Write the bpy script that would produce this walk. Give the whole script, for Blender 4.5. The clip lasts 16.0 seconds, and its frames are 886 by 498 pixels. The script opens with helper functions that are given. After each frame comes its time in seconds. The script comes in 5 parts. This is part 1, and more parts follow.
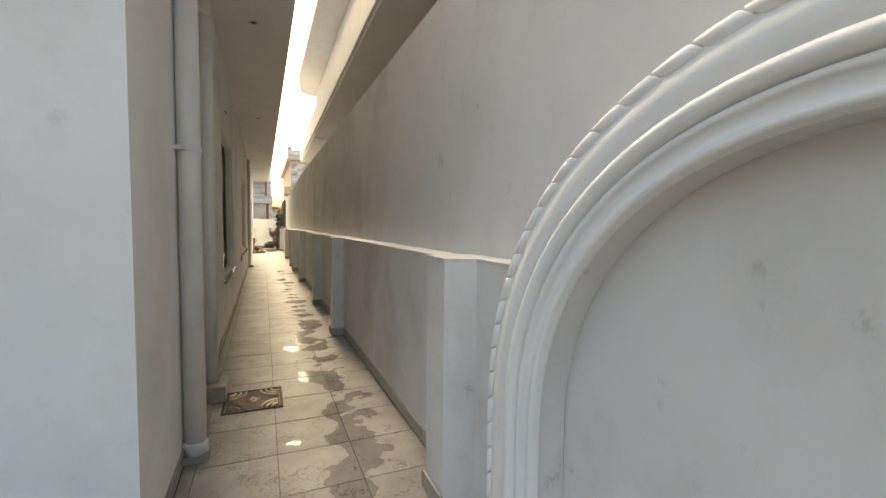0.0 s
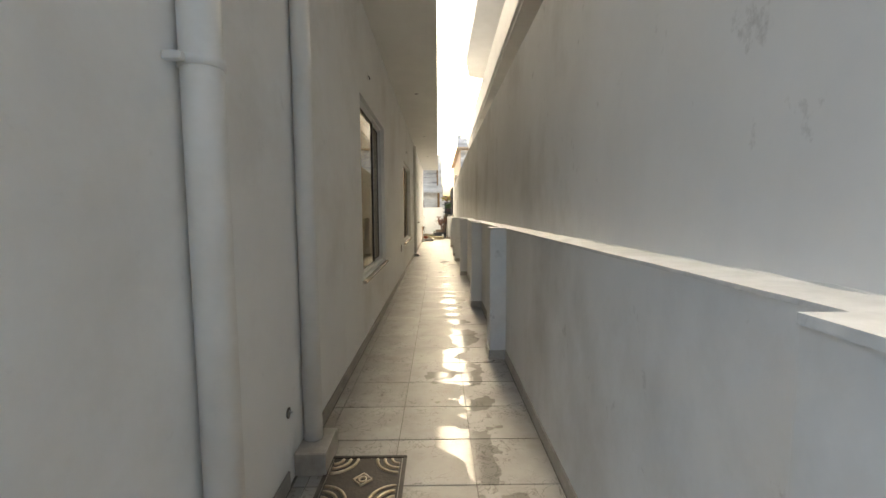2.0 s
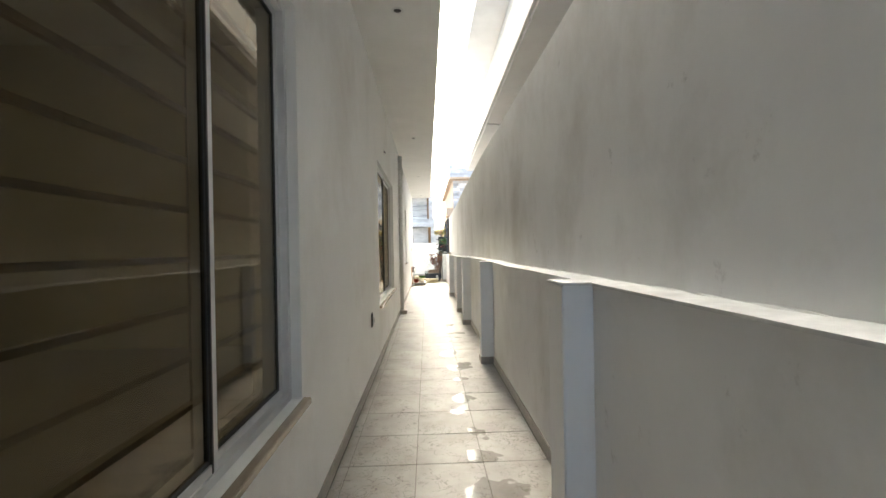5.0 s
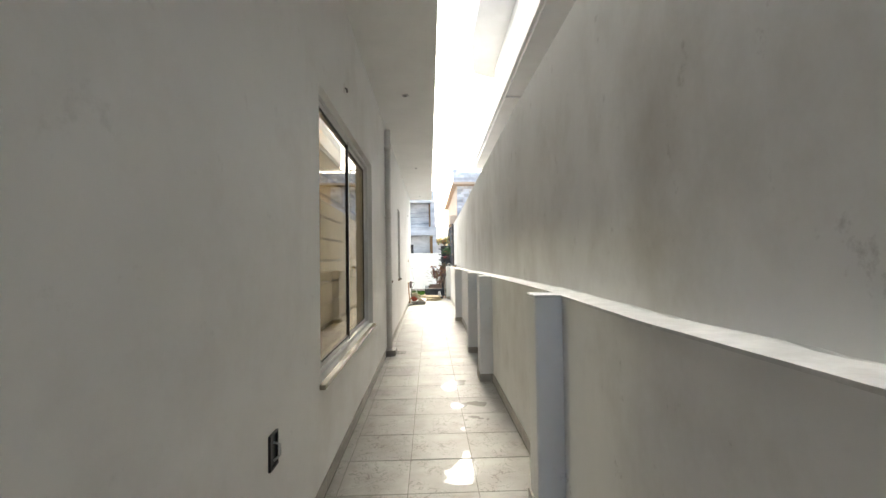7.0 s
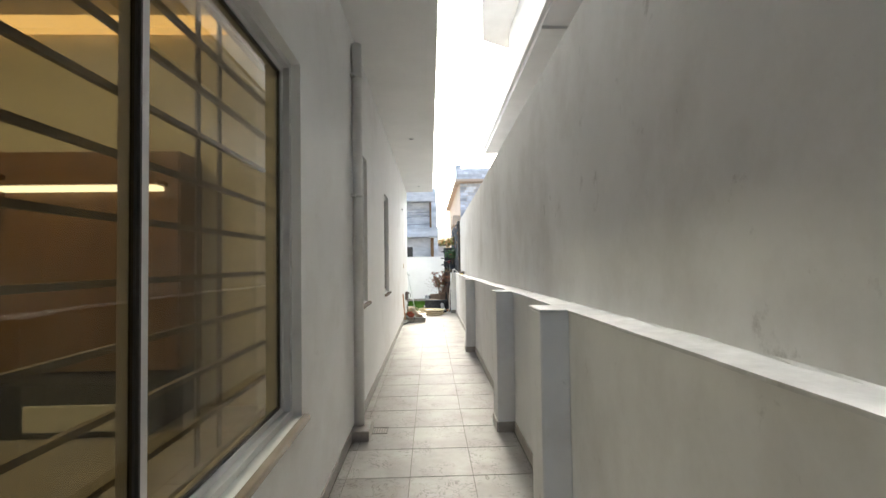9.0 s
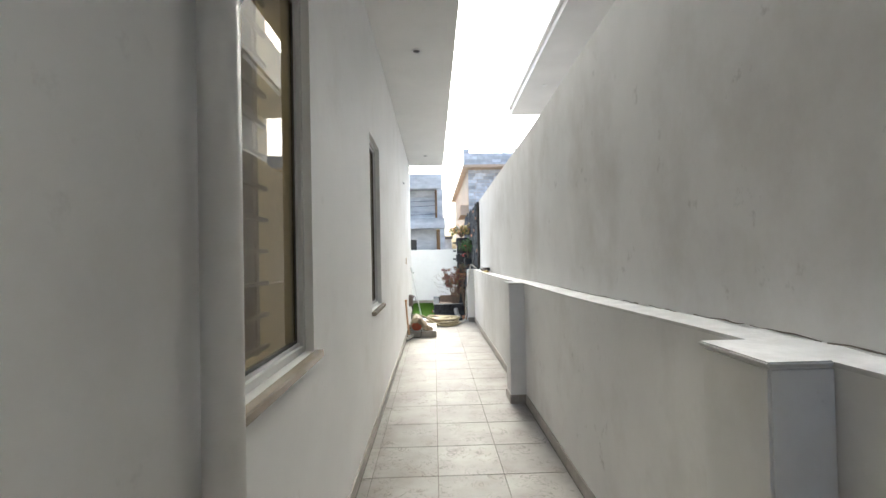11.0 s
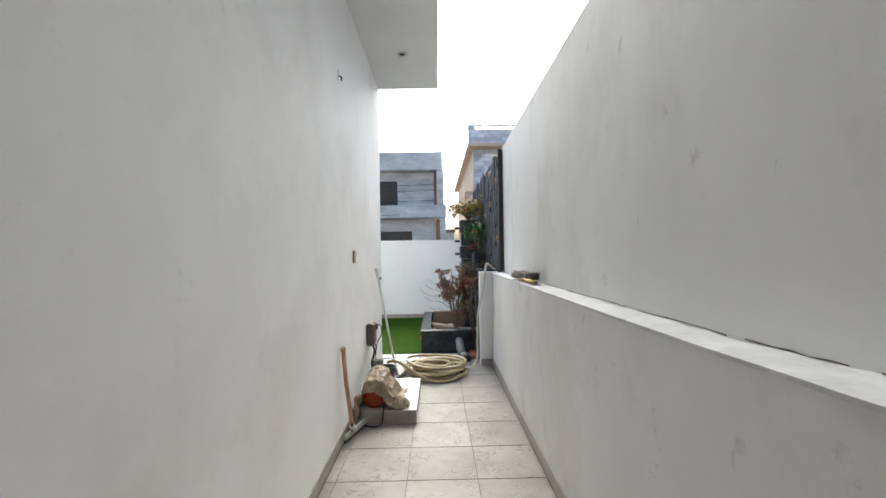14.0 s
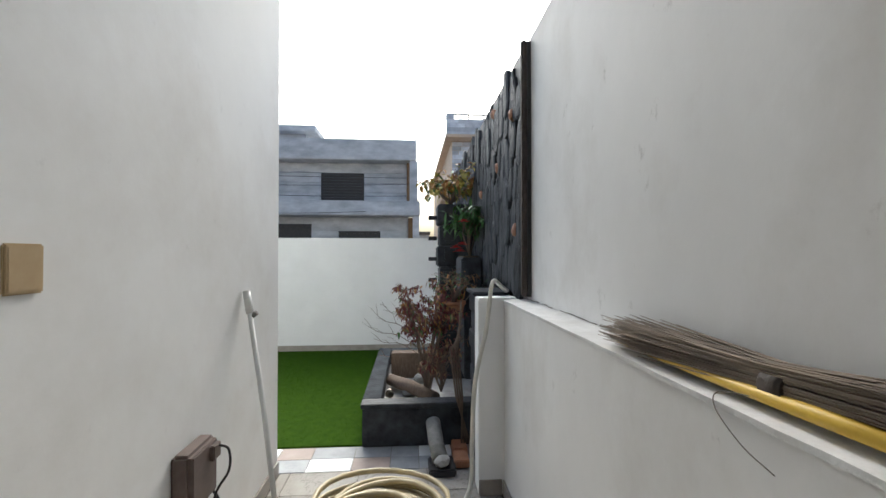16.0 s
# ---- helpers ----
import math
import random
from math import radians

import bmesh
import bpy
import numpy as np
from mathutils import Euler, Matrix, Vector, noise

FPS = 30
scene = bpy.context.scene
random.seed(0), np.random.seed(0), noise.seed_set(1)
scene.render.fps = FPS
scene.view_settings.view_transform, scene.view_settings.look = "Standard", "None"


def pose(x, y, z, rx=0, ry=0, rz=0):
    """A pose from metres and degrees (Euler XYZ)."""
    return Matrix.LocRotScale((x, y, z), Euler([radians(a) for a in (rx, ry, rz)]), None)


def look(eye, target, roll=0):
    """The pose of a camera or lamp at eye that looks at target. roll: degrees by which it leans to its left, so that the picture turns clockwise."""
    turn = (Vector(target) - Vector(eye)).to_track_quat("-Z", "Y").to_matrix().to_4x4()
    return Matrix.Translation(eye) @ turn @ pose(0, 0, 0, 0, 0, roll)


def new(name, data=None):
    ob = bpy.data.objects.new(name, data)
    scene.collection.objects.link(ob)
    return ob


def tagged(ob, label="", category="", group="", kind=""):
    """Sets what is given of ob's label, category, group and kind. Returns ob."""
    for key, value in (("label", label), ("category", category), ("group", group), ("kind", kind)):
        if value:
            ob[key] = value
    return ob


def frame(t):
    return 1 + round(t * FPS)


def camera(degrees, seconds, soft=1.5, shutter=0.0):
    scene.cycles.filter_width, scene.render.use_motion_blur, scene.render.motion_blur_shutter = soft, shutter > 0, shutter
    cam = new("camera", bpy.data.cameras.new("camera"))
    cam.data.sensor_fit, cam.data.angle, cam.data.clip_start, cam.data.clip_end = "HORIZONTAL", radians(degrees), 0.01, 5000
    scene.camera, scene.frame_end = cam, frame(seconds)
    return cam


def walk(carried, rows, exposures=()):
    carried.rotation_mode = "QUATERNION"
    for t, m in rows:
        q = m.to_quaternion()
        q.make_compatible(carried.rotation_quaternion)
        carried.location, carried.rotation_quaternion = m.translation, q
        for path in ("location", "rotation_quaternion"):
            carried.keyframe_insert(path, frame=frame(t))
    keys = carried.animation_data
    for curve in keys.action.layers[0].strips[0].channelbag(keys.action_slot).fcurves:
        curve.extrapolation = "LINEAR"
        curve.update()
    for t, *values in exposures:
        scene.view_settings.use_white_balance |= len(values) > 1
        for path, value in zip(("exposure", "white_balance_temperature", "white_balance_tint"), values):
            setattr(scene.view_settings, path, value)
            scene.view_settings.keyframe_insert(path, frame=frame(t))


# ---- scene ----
cam = camera(92.6, 16.0)
PATH = [
    (0, (0.246, -0.744, 1.451), (1.027, 1.094, 1.338), 0.6),
    (0.5, (0.475, -0.514, 1.465), (0.923, 1.431, 1.331), 1.0),
    (1, (0.591, -0.207, 1.444), (0.787, 1.776, 1.284), 0.9),
    (1.5, (0.631, 0.251, 1.433), (0.681, 2.243, 1.26), 0.3),
    (2, (0.567, 0.832, 1.428), (0.589, 2.824, 1.253), -0.3),
    (2.5, (0.514, 1.48, 1.445), (0.531, 3.474, 1.299), -0.8),
    (3, (0.411, 2.192, 1.454), (0.426, 4.189, 1.342), -1.0),
    (3.5, (0.394, 2.864, 1.443), (0.451, 4.862, 1.376), -1.0),
    (4, (0.406, 3.577, 1.441), (0.46, 5.576, 1.399), -0.9),
    (4.2, (0.396, 3.863, 1.443), (0.471, 5.862, 1.421), -1.0),
    (6.3, (0.44, 6.935, 1.456), (0.496, 8.934, 1.467), -1.0),
    (6.5, (0.441, 7.193, 1.473), (0.489, 9.193, 1.496), -0.9),
    (7, (0.469, 7.898, 1.483), (0.533, 9.897, 1.525), -0.8),
    (7.5, (0.463, 8.623, 1.465), (0.565, 10.62, 1.526), -0.8),
    (8, (0.477, 9.285, 1.474), (0.596, 11.281, 1.529), -0.7),
    (8.5, (0.477, 9.972, 1.506), (0.576, 11.968, 1.577), -0.6),
    (8.7, (0.485, 10.271, 1.526), (0.567, 12.268, 1.591), -0.7),
    (10.8, (0.318, 13.262, 1.489), (0.329, 15.261, 1.53), -0.7),
    (11, (0.312, 13.559, 1.498), (0.356, 15.559, 1.53), -1.2),
    (11.5, (0.367, 14.27, 1.49), (0.395, 16.269, 1.546), -1.0),
    (12, (0.424, 14.975, 1.47), (0.462, 16.974, 1.534), -0.9),
    (12.5, (0.485, 15.673, 1.447), (0.513, 17.672, 1.488), -0.6),
    (13, (0.527, 16.375, 1.448), (0.531, 18.375, 1.485), -0.4),
    (13.5, (0.519, 17.098, 1.449), (0.551, 19.098, 1.463), -0.9),
    (14, (0.521, 17.834, 1.445), (0.552, 19.834, 1.457), -0.9),
    (14.5, (0.489, 18.562, 1.453), (0.568, 20.561, 1.455), -1.0),
    (15, (0.532, 19.276, 1.443), (0.645, 21.273, 1.44), -0.8),
    (15.5, (0.573, 19.943, 1.446), (0.729, 21.937, 1.465), -0.7),
    (16, (0.654, 20.613, 1.441), (0.804, 22.607, 1.47), 0.0),
]
EXPOSURES = [(0.0, 1.98, 7900, 3), (1.5, 2.08, 7400, 2), (4.0, 2.82, 6300, 1), (8.5, 2.28, 5750, 2), (10.8, 2.08, 5500, 2), (11.5, 2.05, 5500, 3), (12.5, 1.8, 5450, 3), (13.5, 1.62, 5450, 3), (15.0, 1.02, 5400, 3), (16.0, 0.97, 5500, 3)]
walk(cam, [(t, look(eye, target, roll)) for t, eye, target, roll in PATH], EXPOSURES)

# ---- world and sun: bright hazy sky, weak veiled sun ----
world = bpy.data.worlds.new("evening_sky")
scene.world = world
world.use_nodes = True
wn = world.node_tree.nodes
sky = wn.new("ShaderNodeTexSky")
sky.sky_type = "NISHITA"
sky.sun_disc = False
sky.sun_elevation = radians(42)
sky.sun_rotation = radians(4)
sky.dust_density = 9.0
sky.air_density = 1.0
sky.ozone_density = 1.0
wn["Background"].inputs["Strength"].default_value = 0.15
world.node_tree.links.new(sky.outputs["Color"], wn["Background"].inputs["Color"])
sun_data = bpy.data.lights.new("sun", "SUN")
sun_data.energy = 0.35
sun_data.angle = radians(40)
sun_data.color = (1.0, 0.80, 0.58)
sun = new("sun", sun_data)
sun.matrix_world = look((0, 0, 30), (-0.5, -7.2, 23.6))


# ---- materials ----
def node_material(name, colour, rough=0.6, metal=0.0):
    m = bpy.data.materials.new(name)
    m.use_nodes = True
    b = m.node_tree.nodes["Principled BSDF"]
    b.inputs["Base Color"].default_value = (*colour, 1)
    b.inputs["Roughness"].default_value = rough
    b.inputs["Metallic"].default_value = metal
    return m


def surface(name, dark, light, scale=6.0, rough=(0.5, 0.7), bump=0.1, bump_scale=60.0, metal=0.0,
            stretch=(1, 1, 1), stains=None, stain_scale=1.2, stain_amount=0.35, vary=0.0, scuffs=0.0, spec=0.5):
    """Two-scale procedural surface: mottling, fine relief, optional stains, optional change from piece to piece."""
    m = node_material(name, light, rough[1], metal)
    nt = m.node_tree
    b = nt.nodes["Principled BSDF"]
    b.inputs["Specular IOR Level"].default_value = spec
    co = nt.nodes.new("ShaderNodeNewGeometry")
    mp = nt.nodes.new("ShaderNodeMapping")
    mp.inputs["Scale"].default_value = stretch
    nt.links.new(co.outputs["Position"], mp.inputs["Vector"])
    n1 = nt.nodes.new("ShaderNodeTexNoise")
    n1.inputs["Scale"].default_value = scale
    n1.inputs["Detail"].default_value = 6
    n1.inputs["Roughness"].default_value = 0.6
    nt.links.new(mp.outputs["Vector"], n1.inputs["Vector"])
    cr = nt.nodes.new("ShaderNodeValToRGB")
    cr.color_ramp.elements[0].position, cr.color_ramp.elements[1].position = 0.3, 0.7
    cr.color_ramp.elements[0].color, cr.color_ramp.elements[1].color = (*dark, 1), (*light, 1)
    nt.links.new(n1.outputs["Fac"], cr.inputs["Fac"])
    colour = cr.outputs["Color"]
    if stains:
        n3 = nt.nodes.new("ShaderNodeTexNoise")
        n3.inputs["Scale"].default_value = stain_scale
        n3.inputs["Detail"].default_value = 8
        n3.inputs["Roughness"].default_value = 0.65
        nt.links.new(mp.outputs["Vector"], n3.inputs["Vector"])
        r3 = nt.nodes.new("ShaderNodeMapRange")
        r3.inputs["From Min"].default_value, r3.inputs["From Max"].default_value = 0.5, 0.75
        r3.inputs["To Max"].default_value = stain_amount
        nt.links.new(n3.outputs["Fac"], r3.inputs["Value"])
        mx = nt.nodes.new("ShaderNodeMix")
        mx.data_type = "RGBA"
        mx.inputs[7].default_value = (*stains, 1)
        nt.links.new(r3.outputs["Result"], mx.inputs[0])
        nt.links.new(colour, mx.inputs[6])
        colour = mx.outputs[2]
    if scuffs:
        ns = nt.nodes.new("ShaderNodeTexNoise")
        ns.inputs["Scale"].default_value = 7.0
        ns.inputs["Detail"].default_value = 7
        ns.inputs["Roughness"].default_value = 0.7
        nt.links.new(mp.outputs["Vector"], ns.inputs["Vector"])
        rs = nt.nodes.new("ShaderNodeMapRange")
        rs.inputs["From Min"].default_value, rs.inputs["From Max"].default_value = 0.63, 0.72
        rs.inputs["To Max"].default_value = scuffs
        nt.links.new(ns.outputs["Fac"], rs.inputs["Value"])
        ms = nt.nodes.new("ShaderNodeMix")
        ms.data_type = "RGBA"
        ms.inputs[7].default_value = (0.22, 0.20, 0.18, 1)
        nt.links.new(rs.outputs["Result"], ms.inputs[0])
        nt.links.new(colour, ms.inputs[6])
        colour = ms.outputs[2]
    if vary:
        oi = nt.nodes.new("ShaderNodeObjectInfo")
        rv = nt.nodes.new("ShaderNodeMapRange")
        rv.inputs["To Min"].default_value, rv.inputs["To Max"].default_value = 1 - vary, 1 + vary
        nt.links.new(oi.outputs["Random"], rv.inputs["Value"])
        hv = nt.nodes.new("ShaderNodeHueSaturation")
        nt.links.new(rv.outputs["Result"], hv.inputs["Value"])
        nt.links.new(colour, hv.inputs["Color"])
        colour = hv.outputs["Color"]
    nt.links.new(colour, b.inputs["Base Color"])
    rr = nt.nodes.new("ShaderNodeMapRange")
    rr.inputs["To Min"].default_value, rr.inputs["To Max"].default_value = rough
    nt.links.new(n1.outputs["Fac"], rr.inputs["Value"])
    nt.links.new(rr.outputs["Result"], b.inputs["Roughness"])
    if bump:
        n2 = nt.nodes.new("ShaderNodeTexNoise")
        n2.inputs["Scale"].default_value = bump_scale
        n2.inputs["Detail"].default_value = 4
        nt.links.new(mp.outputs["Vector"], n2.inputs["Vector"])
        bp = nt.nodes.new("ShaderNodeBump")
        bp.inputs["Strength"].default_value = bump
        bp.inputs["Distance"].default_value = 0.01
        nt.links.new(n2.outputs["Fac"], bp.inputs["Height"])
        nt.links.new(bp.outputs["Normal"], b.inputs["Normal"])
    return m


def tile_material(name, wet):
    """Glazed off-white marble-pattern tile with grey scratchy veins; wet: puddles lie in the run beside the boundary wall."""
    m = surface(name, (0.26, 0.243, 0.218), (0.385, 0.367, 0.338), 2.4, (0.40, 0.54), 0.02, 40, stains=(0.22, 0.185, 0.15), stain_scale=3.2, stain_amount=0.45, vary=0.08)
    nt = m.node_tree
    b = nt.nodes["Principled BSDF"]
    b.inputs["Specular IOR Level"].default_value = 0.10
    geo = nt.nodes.new("ShaderNodeNewGeometry")
    # each tile turns its pattern by its own random number
    oi = nt.nodes.new("ShaderNodeObjectInfo")
    off = nt.nodes.new("ShaderNodeVectorMath")
    off.operation = "MULTIPLY_ADD"
    nt.links.new(oi.outputs["Random"], off.inputs[0])
    off.inputs[1].default_value = (37, 91, 53)
    nt.links.new(geo.outputs["Position"], off.inputs[2])
    vn = nt.nodes.new("ShaderNodeTexNoise")
    vn.inputs["Scale"].default_value = 11.0
    vn.inputs["Detail"].default_value = 5
    vn.inputs["Distortion"].default_value = 1.2
    nt.links.new(off.outputs["Vector"], vn.inputs["Vector"])
    vr = nt.nodes.new("ShaderNodeValToRGB")
    el = vr.color_ramp.elements
    el[0].position, el[0].color = 0.478, (0, 0, 0, 1)
    el[1].position, el[1].color = 0.522, (0, 0, 0, 1)
    e = el.new(0.5)
    e.color = (0.8, 0.8, 0.8, 1)
    nt.links.new(vn.outputs["Fac"], vr.inputs["Fac"])
    old = b.inputs["Base Color"].links[0].from_socket
    mx = nt.nodes.new("ShaderNodeMix")
    mx.data_type = "RGBA"
    mx.inputs[7].default_value = (0.13, 0.115, 0.10, 1)
    cl = nt.nodes.new("ShaderNodeTexNoise")
    cl.inputs["Scale"].default_value = 5.0
    cl.inputs["Detail"].default_value = 3
    nt.links.new(off.outputs["Vector"], cl.inputs["Vector"])
    cm = nt.nodes.new("ShaderNodeMapRange")
    cm.inputs["From Min"].default_value, cm.inputs["From Max"].default_value = 0.42, 0.56
    nt.links.new(cl.outputs["Fac"], cm.inputs["Value"])
    vm = nt.nodes.new("ShaderNodeMath")
    vm.operation = "MULTIPLY"
    nt.links.new(vr.outputs["Color"], vm.inputs[0])
    nt.links.new(cm.outputs["Result"], vm.inputs[1])
    nt.links.new(vm.outputs[0], mx.inputs[0])
    nt.links.new(old, mx.inputs[6])
    colour = mx.outputs[2]
    if wet:
        sp = nt.nodes.new("ShaderNodeSeparateXYZ")
        nt.links.new(geo.outputs["Position"], sp.inputs[0])
        band = nt.nodes.new("ShaderNodeMath")
        band.operation = "SUBTRACT"
        nt.links.new(sp.outputs["X"], band.inputs[0])
        band.inputs[1].default_value = 0.74
        ab = nt.nodes.new("ShaderNodeMath")
        ab.operation = "ABSOLUTE"
        nt.links.new(band.outputs[0], ab.inputs[0])
        pn = nt.nodes.new("ShaderNodeTexNoise")
        pn.inputs["Scale"].default_value = 2.6
        pn.inputs["Detail"].default_value = 3
        nt.links.new(geo.outputs["Position"], pn.inputs["Vector"])
        ad = nt.nodes.new("ShaderNodeMath")
        ad.operation = "MULTIPLY_ADD"
        nt.links.new(ab.outputs[0], ad.inputs[0])
        ad.inputs[1].default_value = -0.62
        nt.links.new(pn.outputs["Fac"], ad.inputs[2])
        # the trickle dries up along the passage
        dr = nt.nodes.new("ShaderNodeMapRange")
        dr.inputs["From Min"].default_value, dr.inputs["From Max"].default_value = 4.5, 9.5
        dr.inputs["To Min"].default_value, dr.inputs["To Max"].default_value = 0.0, -0.085
        nt.links.new(sp.outputs["Y"], dr.inputs["Value"])
        dr2 = nt.nodes.new("ShaderNodeMapRange")
        dr2.inputs["From Min"].default_value, dr2.inputs["From Max"].default_value = 13.0, 15.0
        dr2.inputs["To Min"].default_value, dr2.inputs["To Max"].default_value = 0.0, -0.25
        nt.links.new(sp.outputs["Y"], dr2.inputs["Value"])
        drs = nt.nodes.new("ShaderNodeMath")
        drs.operation = "ADD"
        nt.links.new(dr.outputs["Result"], drs.inputs[0])
        nt.links.new(dr2.outputs["Result"], drs.inputs[1])
        sm = nt.nodes.new("ShaderNodeMath")
        sm.operation = "ADD"
        nt.links.new(ad.outputs[0], sm.inputs[0])
        nt.links.new(drs.outputs[0], sm.inputs[1])
        st = nt.nodes.new("ShaderNodeMapRange")
        st.inputs["From Min"].default_value, st.inputs["From Max"].default_value = 0.43, 0.445
        nt.links.new(sm.outputs[0], st.inputs["Value"])
        wetmix = nt.nodes.new("ShaderNodeMix")
        wetmix.data_type = "RGBA"
        wetmix.blend_type = "MULTIPLY"
        wetmix.inputs[7].default_value = (0.70, 0.69, 0.68, 1)
        nt.links.new(st.outputs["Result"], wetmix.inputs[0])
        nt.links.new(colour, wetmix.inputs[6])
        colour = wetmix.outputs[2]
        oldr = b.inputs["Roughness"].links[0].from_socket
        rm = nt.nodes.new("ShaderNodeMix")
        nt.links.new(st.outputs["Result"], rm.inputs[0])
        nt.links.new(oldr, rm.inputs[2])
        rm.inputs[3].default_value = 0.12
        nt.links.new(rm.outputs[0], b.inputs["Roughness"])
    nt.links.new(colour, b.inputs["Base Color"])
    return m


PAINT = surface("wall_paint", (0.82, 0.82, 0.81), (0.88, 0.88, 0.87), 1.4, (0.55, 0.75), 0.08, 25, stains=(0.52, 0.48, 0.42), stain_scale=0.9, stain_amount=0.35, scuffs=0.12, spec=0.22)
PAINT_OLD = surface("boundary_paint", (0.665, 0.66, 0.65), (0.775, 0.77, 0.76), 1.1, (0.5, 0.7), 0.1, 22, stains=(0.40, 0.37, 0.32), stain_scale=0.9, stain_amount=0.6, stretch=(1, 1, 0.75), scuffs=0.4, spec=0.4)
# White paint greyed in its colour to hold back sky glare on the house.
NEIGHBOUR_GREYED = surface("neighbour_greyed_paint", (0.58, 0.575, 0.565), (0.66, 0.655, 0.645), 1.5, (0.5, 0.7), 0.05, 30)
PAINT_WHITE = surface("white_paint", (0.78, 0.78, 0.77), (0.85, 0.85, 0.84), 2.0, (0.5, 0.7), 0.08, 30, stains=(0.6, 0.58, 0.55), stain_amount=0.2)
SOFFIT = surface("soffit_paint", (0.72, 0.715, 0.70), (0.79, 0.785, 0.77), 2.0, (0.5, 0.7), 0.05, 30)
LEDGE_WHITE = surface("ledge_plaster", (0.50, 0.50, 0.49), (0.68, 0.68, 0.67), 9.0, (0.6, 0.8), 0.35, 35, stains=(0.5, 0.48, 0.45), stain_scale=4, stain_amount=0.5)
TILE = tile_material("floor_tile", True)
GROUT = surface("grout", (0.09, 0.075, 0.06), (0.17, 0.15, 0.125), 20, (0.7, 0.9), 0.2, 80)
SKIRTING = surface("skirting_tile", (0.26, 0.235, 0.205), (0.40, 0.37, 0.33), 9, (0.3, 0.45), 0.03, 40, vary=0.08)
SILL = surface("sill_marble", (0.24, 0.195, 0.15), (0.46, 0.40, 0.33), 7, (0.15, 0.3), 0.02, 40, stretch=(1, 0.3, 1))
PVC = surface("painted_pvc", (0.70, 0.69, 0.66), (0.78, 0.77, 0.75), 4, (0.35, 0.5), 0.04, 40, stains=(0.5, 0.47, 0.42), stain_scale=3, stain_amount=0.3)
ALU = surface("aluminium", (0.60, 0.60, 0.60), (0.72, 0.72, 0.72), 5, (0.3, 0.42), 0.0, metal=0.25)
ALU_DARK = surface("dark_gasket", (0.02, 0.02, 0.02), (0.045, 0.04, 0.035), 8, (0.4, 0.6), 0.0)
STEEL = surface("stainless_steel", (0.20, 0.175, 0.14), (0.36, 0.33, 0.28), 9, (0.18, 0.32), 0.03, 60, metal=1.0, stains=(0.2, 0.13, 0.07), stain_scale=8, stain_amount=0.5)
DRAIN_METAL = surface("worn_brass", (0.30, 0.24, 0.16), (0.54, 0.46, 0.34), 14, (0.25, 0.4), 0.05, 60, metal=0.7, stains=(0.08, 0.05, 0.03), stain_scale=9, stain_amount=0.5)
DRAIN_DARK = surface("drain_grime", (0.02, 0.015, 0.011), (0.05, 0.038, 0.028), 18, (0.6, 0.8), 0.2, 60)
IRON = surface("painted_iron", (0.10, 0.085, 0.07), (0.17, 0.15, 0.125), 9, (0.4, 0.55), 0.05, 50)
CONCRETE = surface("concrete", (0.38, 0.395, 0.41), (0.62, 0.635, 0.645), 1.3, (0.8, 0.95), 0.2, 9, stains=(0.16, 0.17, 0.19), stain_scale=0.5, stain_amount=0.55, stretch=(1, 1, 2.5))
EARTH = surface("earth", (0.16, 0.13, 0.10), (0.27, 0.23, 0.18), 1.5, (0.85, 0.95), 0.3, 12)


def glass_material():
    """Bronze-tinted window glass: a clear tint with a mirror-like outside."""
    m = bpy.data.materials.new("bronze_glass")
    m.use_nodes = True
    nt = m.node_tree
    nt.nodes.clear()
    out = nt.nodes.new("ShaderNodeOutputMaterial")
    tr = nt.nodes.new("ShaderNodeBsdfTransparent")
    tr.inputs["Color"].default_value = (0.60, 0.54, 0.41, 1)
    gl = nt.nodes.new("ShaderNodeBsdfGlossy")
    gl.inputs["Roughness"].default_value = 0.01
    gl.inputs["Color"].default_value = (0.80, 0.77, 0.72, 1)
    lw = nt.nodes.new("ShaderNodeLayerWeight")
    lw.inputs["Blend"].default_value = 0.5
    pw = nt.nodes.new("ShaderNodeMath")
    pw.operation = "POWER"
    pw.inputs[1].default_value = 3.2
    nt.links.new(lw.outputs["Facing"], pw.inputs[0])
    ml = nt.nodes.new("ShaderNodeMath")
    ml.operation = "MULTIPLY_ADD"
    ml.inputs[1].default_value, ml.inputs[2].default_value = 0.60, 0.05
    nt.links.new(pw.outputs[0], ml.inputs[0])
    mx = nt.nodes.new("ShaderNodeMixShader")
    nt.links.new(ml.outputs[0], mx.inputs[0])
    nt.links.new(tr.outputs[0], mx.inputs[1])
    nt.links.new(gl.outputs[0], mx.inputs[2])
    nt.links.new(mx.outputs[0], out.inputs["Surface"])
    return m


GLASS = glass_material()


# ---- mesh helpers ----
def add_box(bm, x0, x1, y0, y1, z0, z1, bevel=0.0):
    vs = [bm.verts.new((x, y, z)) for z in (z0, z1) for y in (y0, y1) for x in (x0, x1)]
    fs = [bm.faces.new([vs[i] for i in f]) for f in ((0, 2, 3, 1), (4, 5, 7, 6), (0, 1, 5, 4), (2, 6, 7, 3), (0, 4, 6, 2), (1, 3, 7, 5))]
    if bevel:
        es = {e for f in fs for e in f.edges}
        bmesh.ops.bevel(bm, geom=list(es), offset=bevel, segments=2, affect="EDGES")
    return bm


def box(x0, x1, y0, y1, z0, z1, bevel=0.0):
    return add_box(bmesh.new(), x0, x1, y0, y1, z0, z1, bevel)


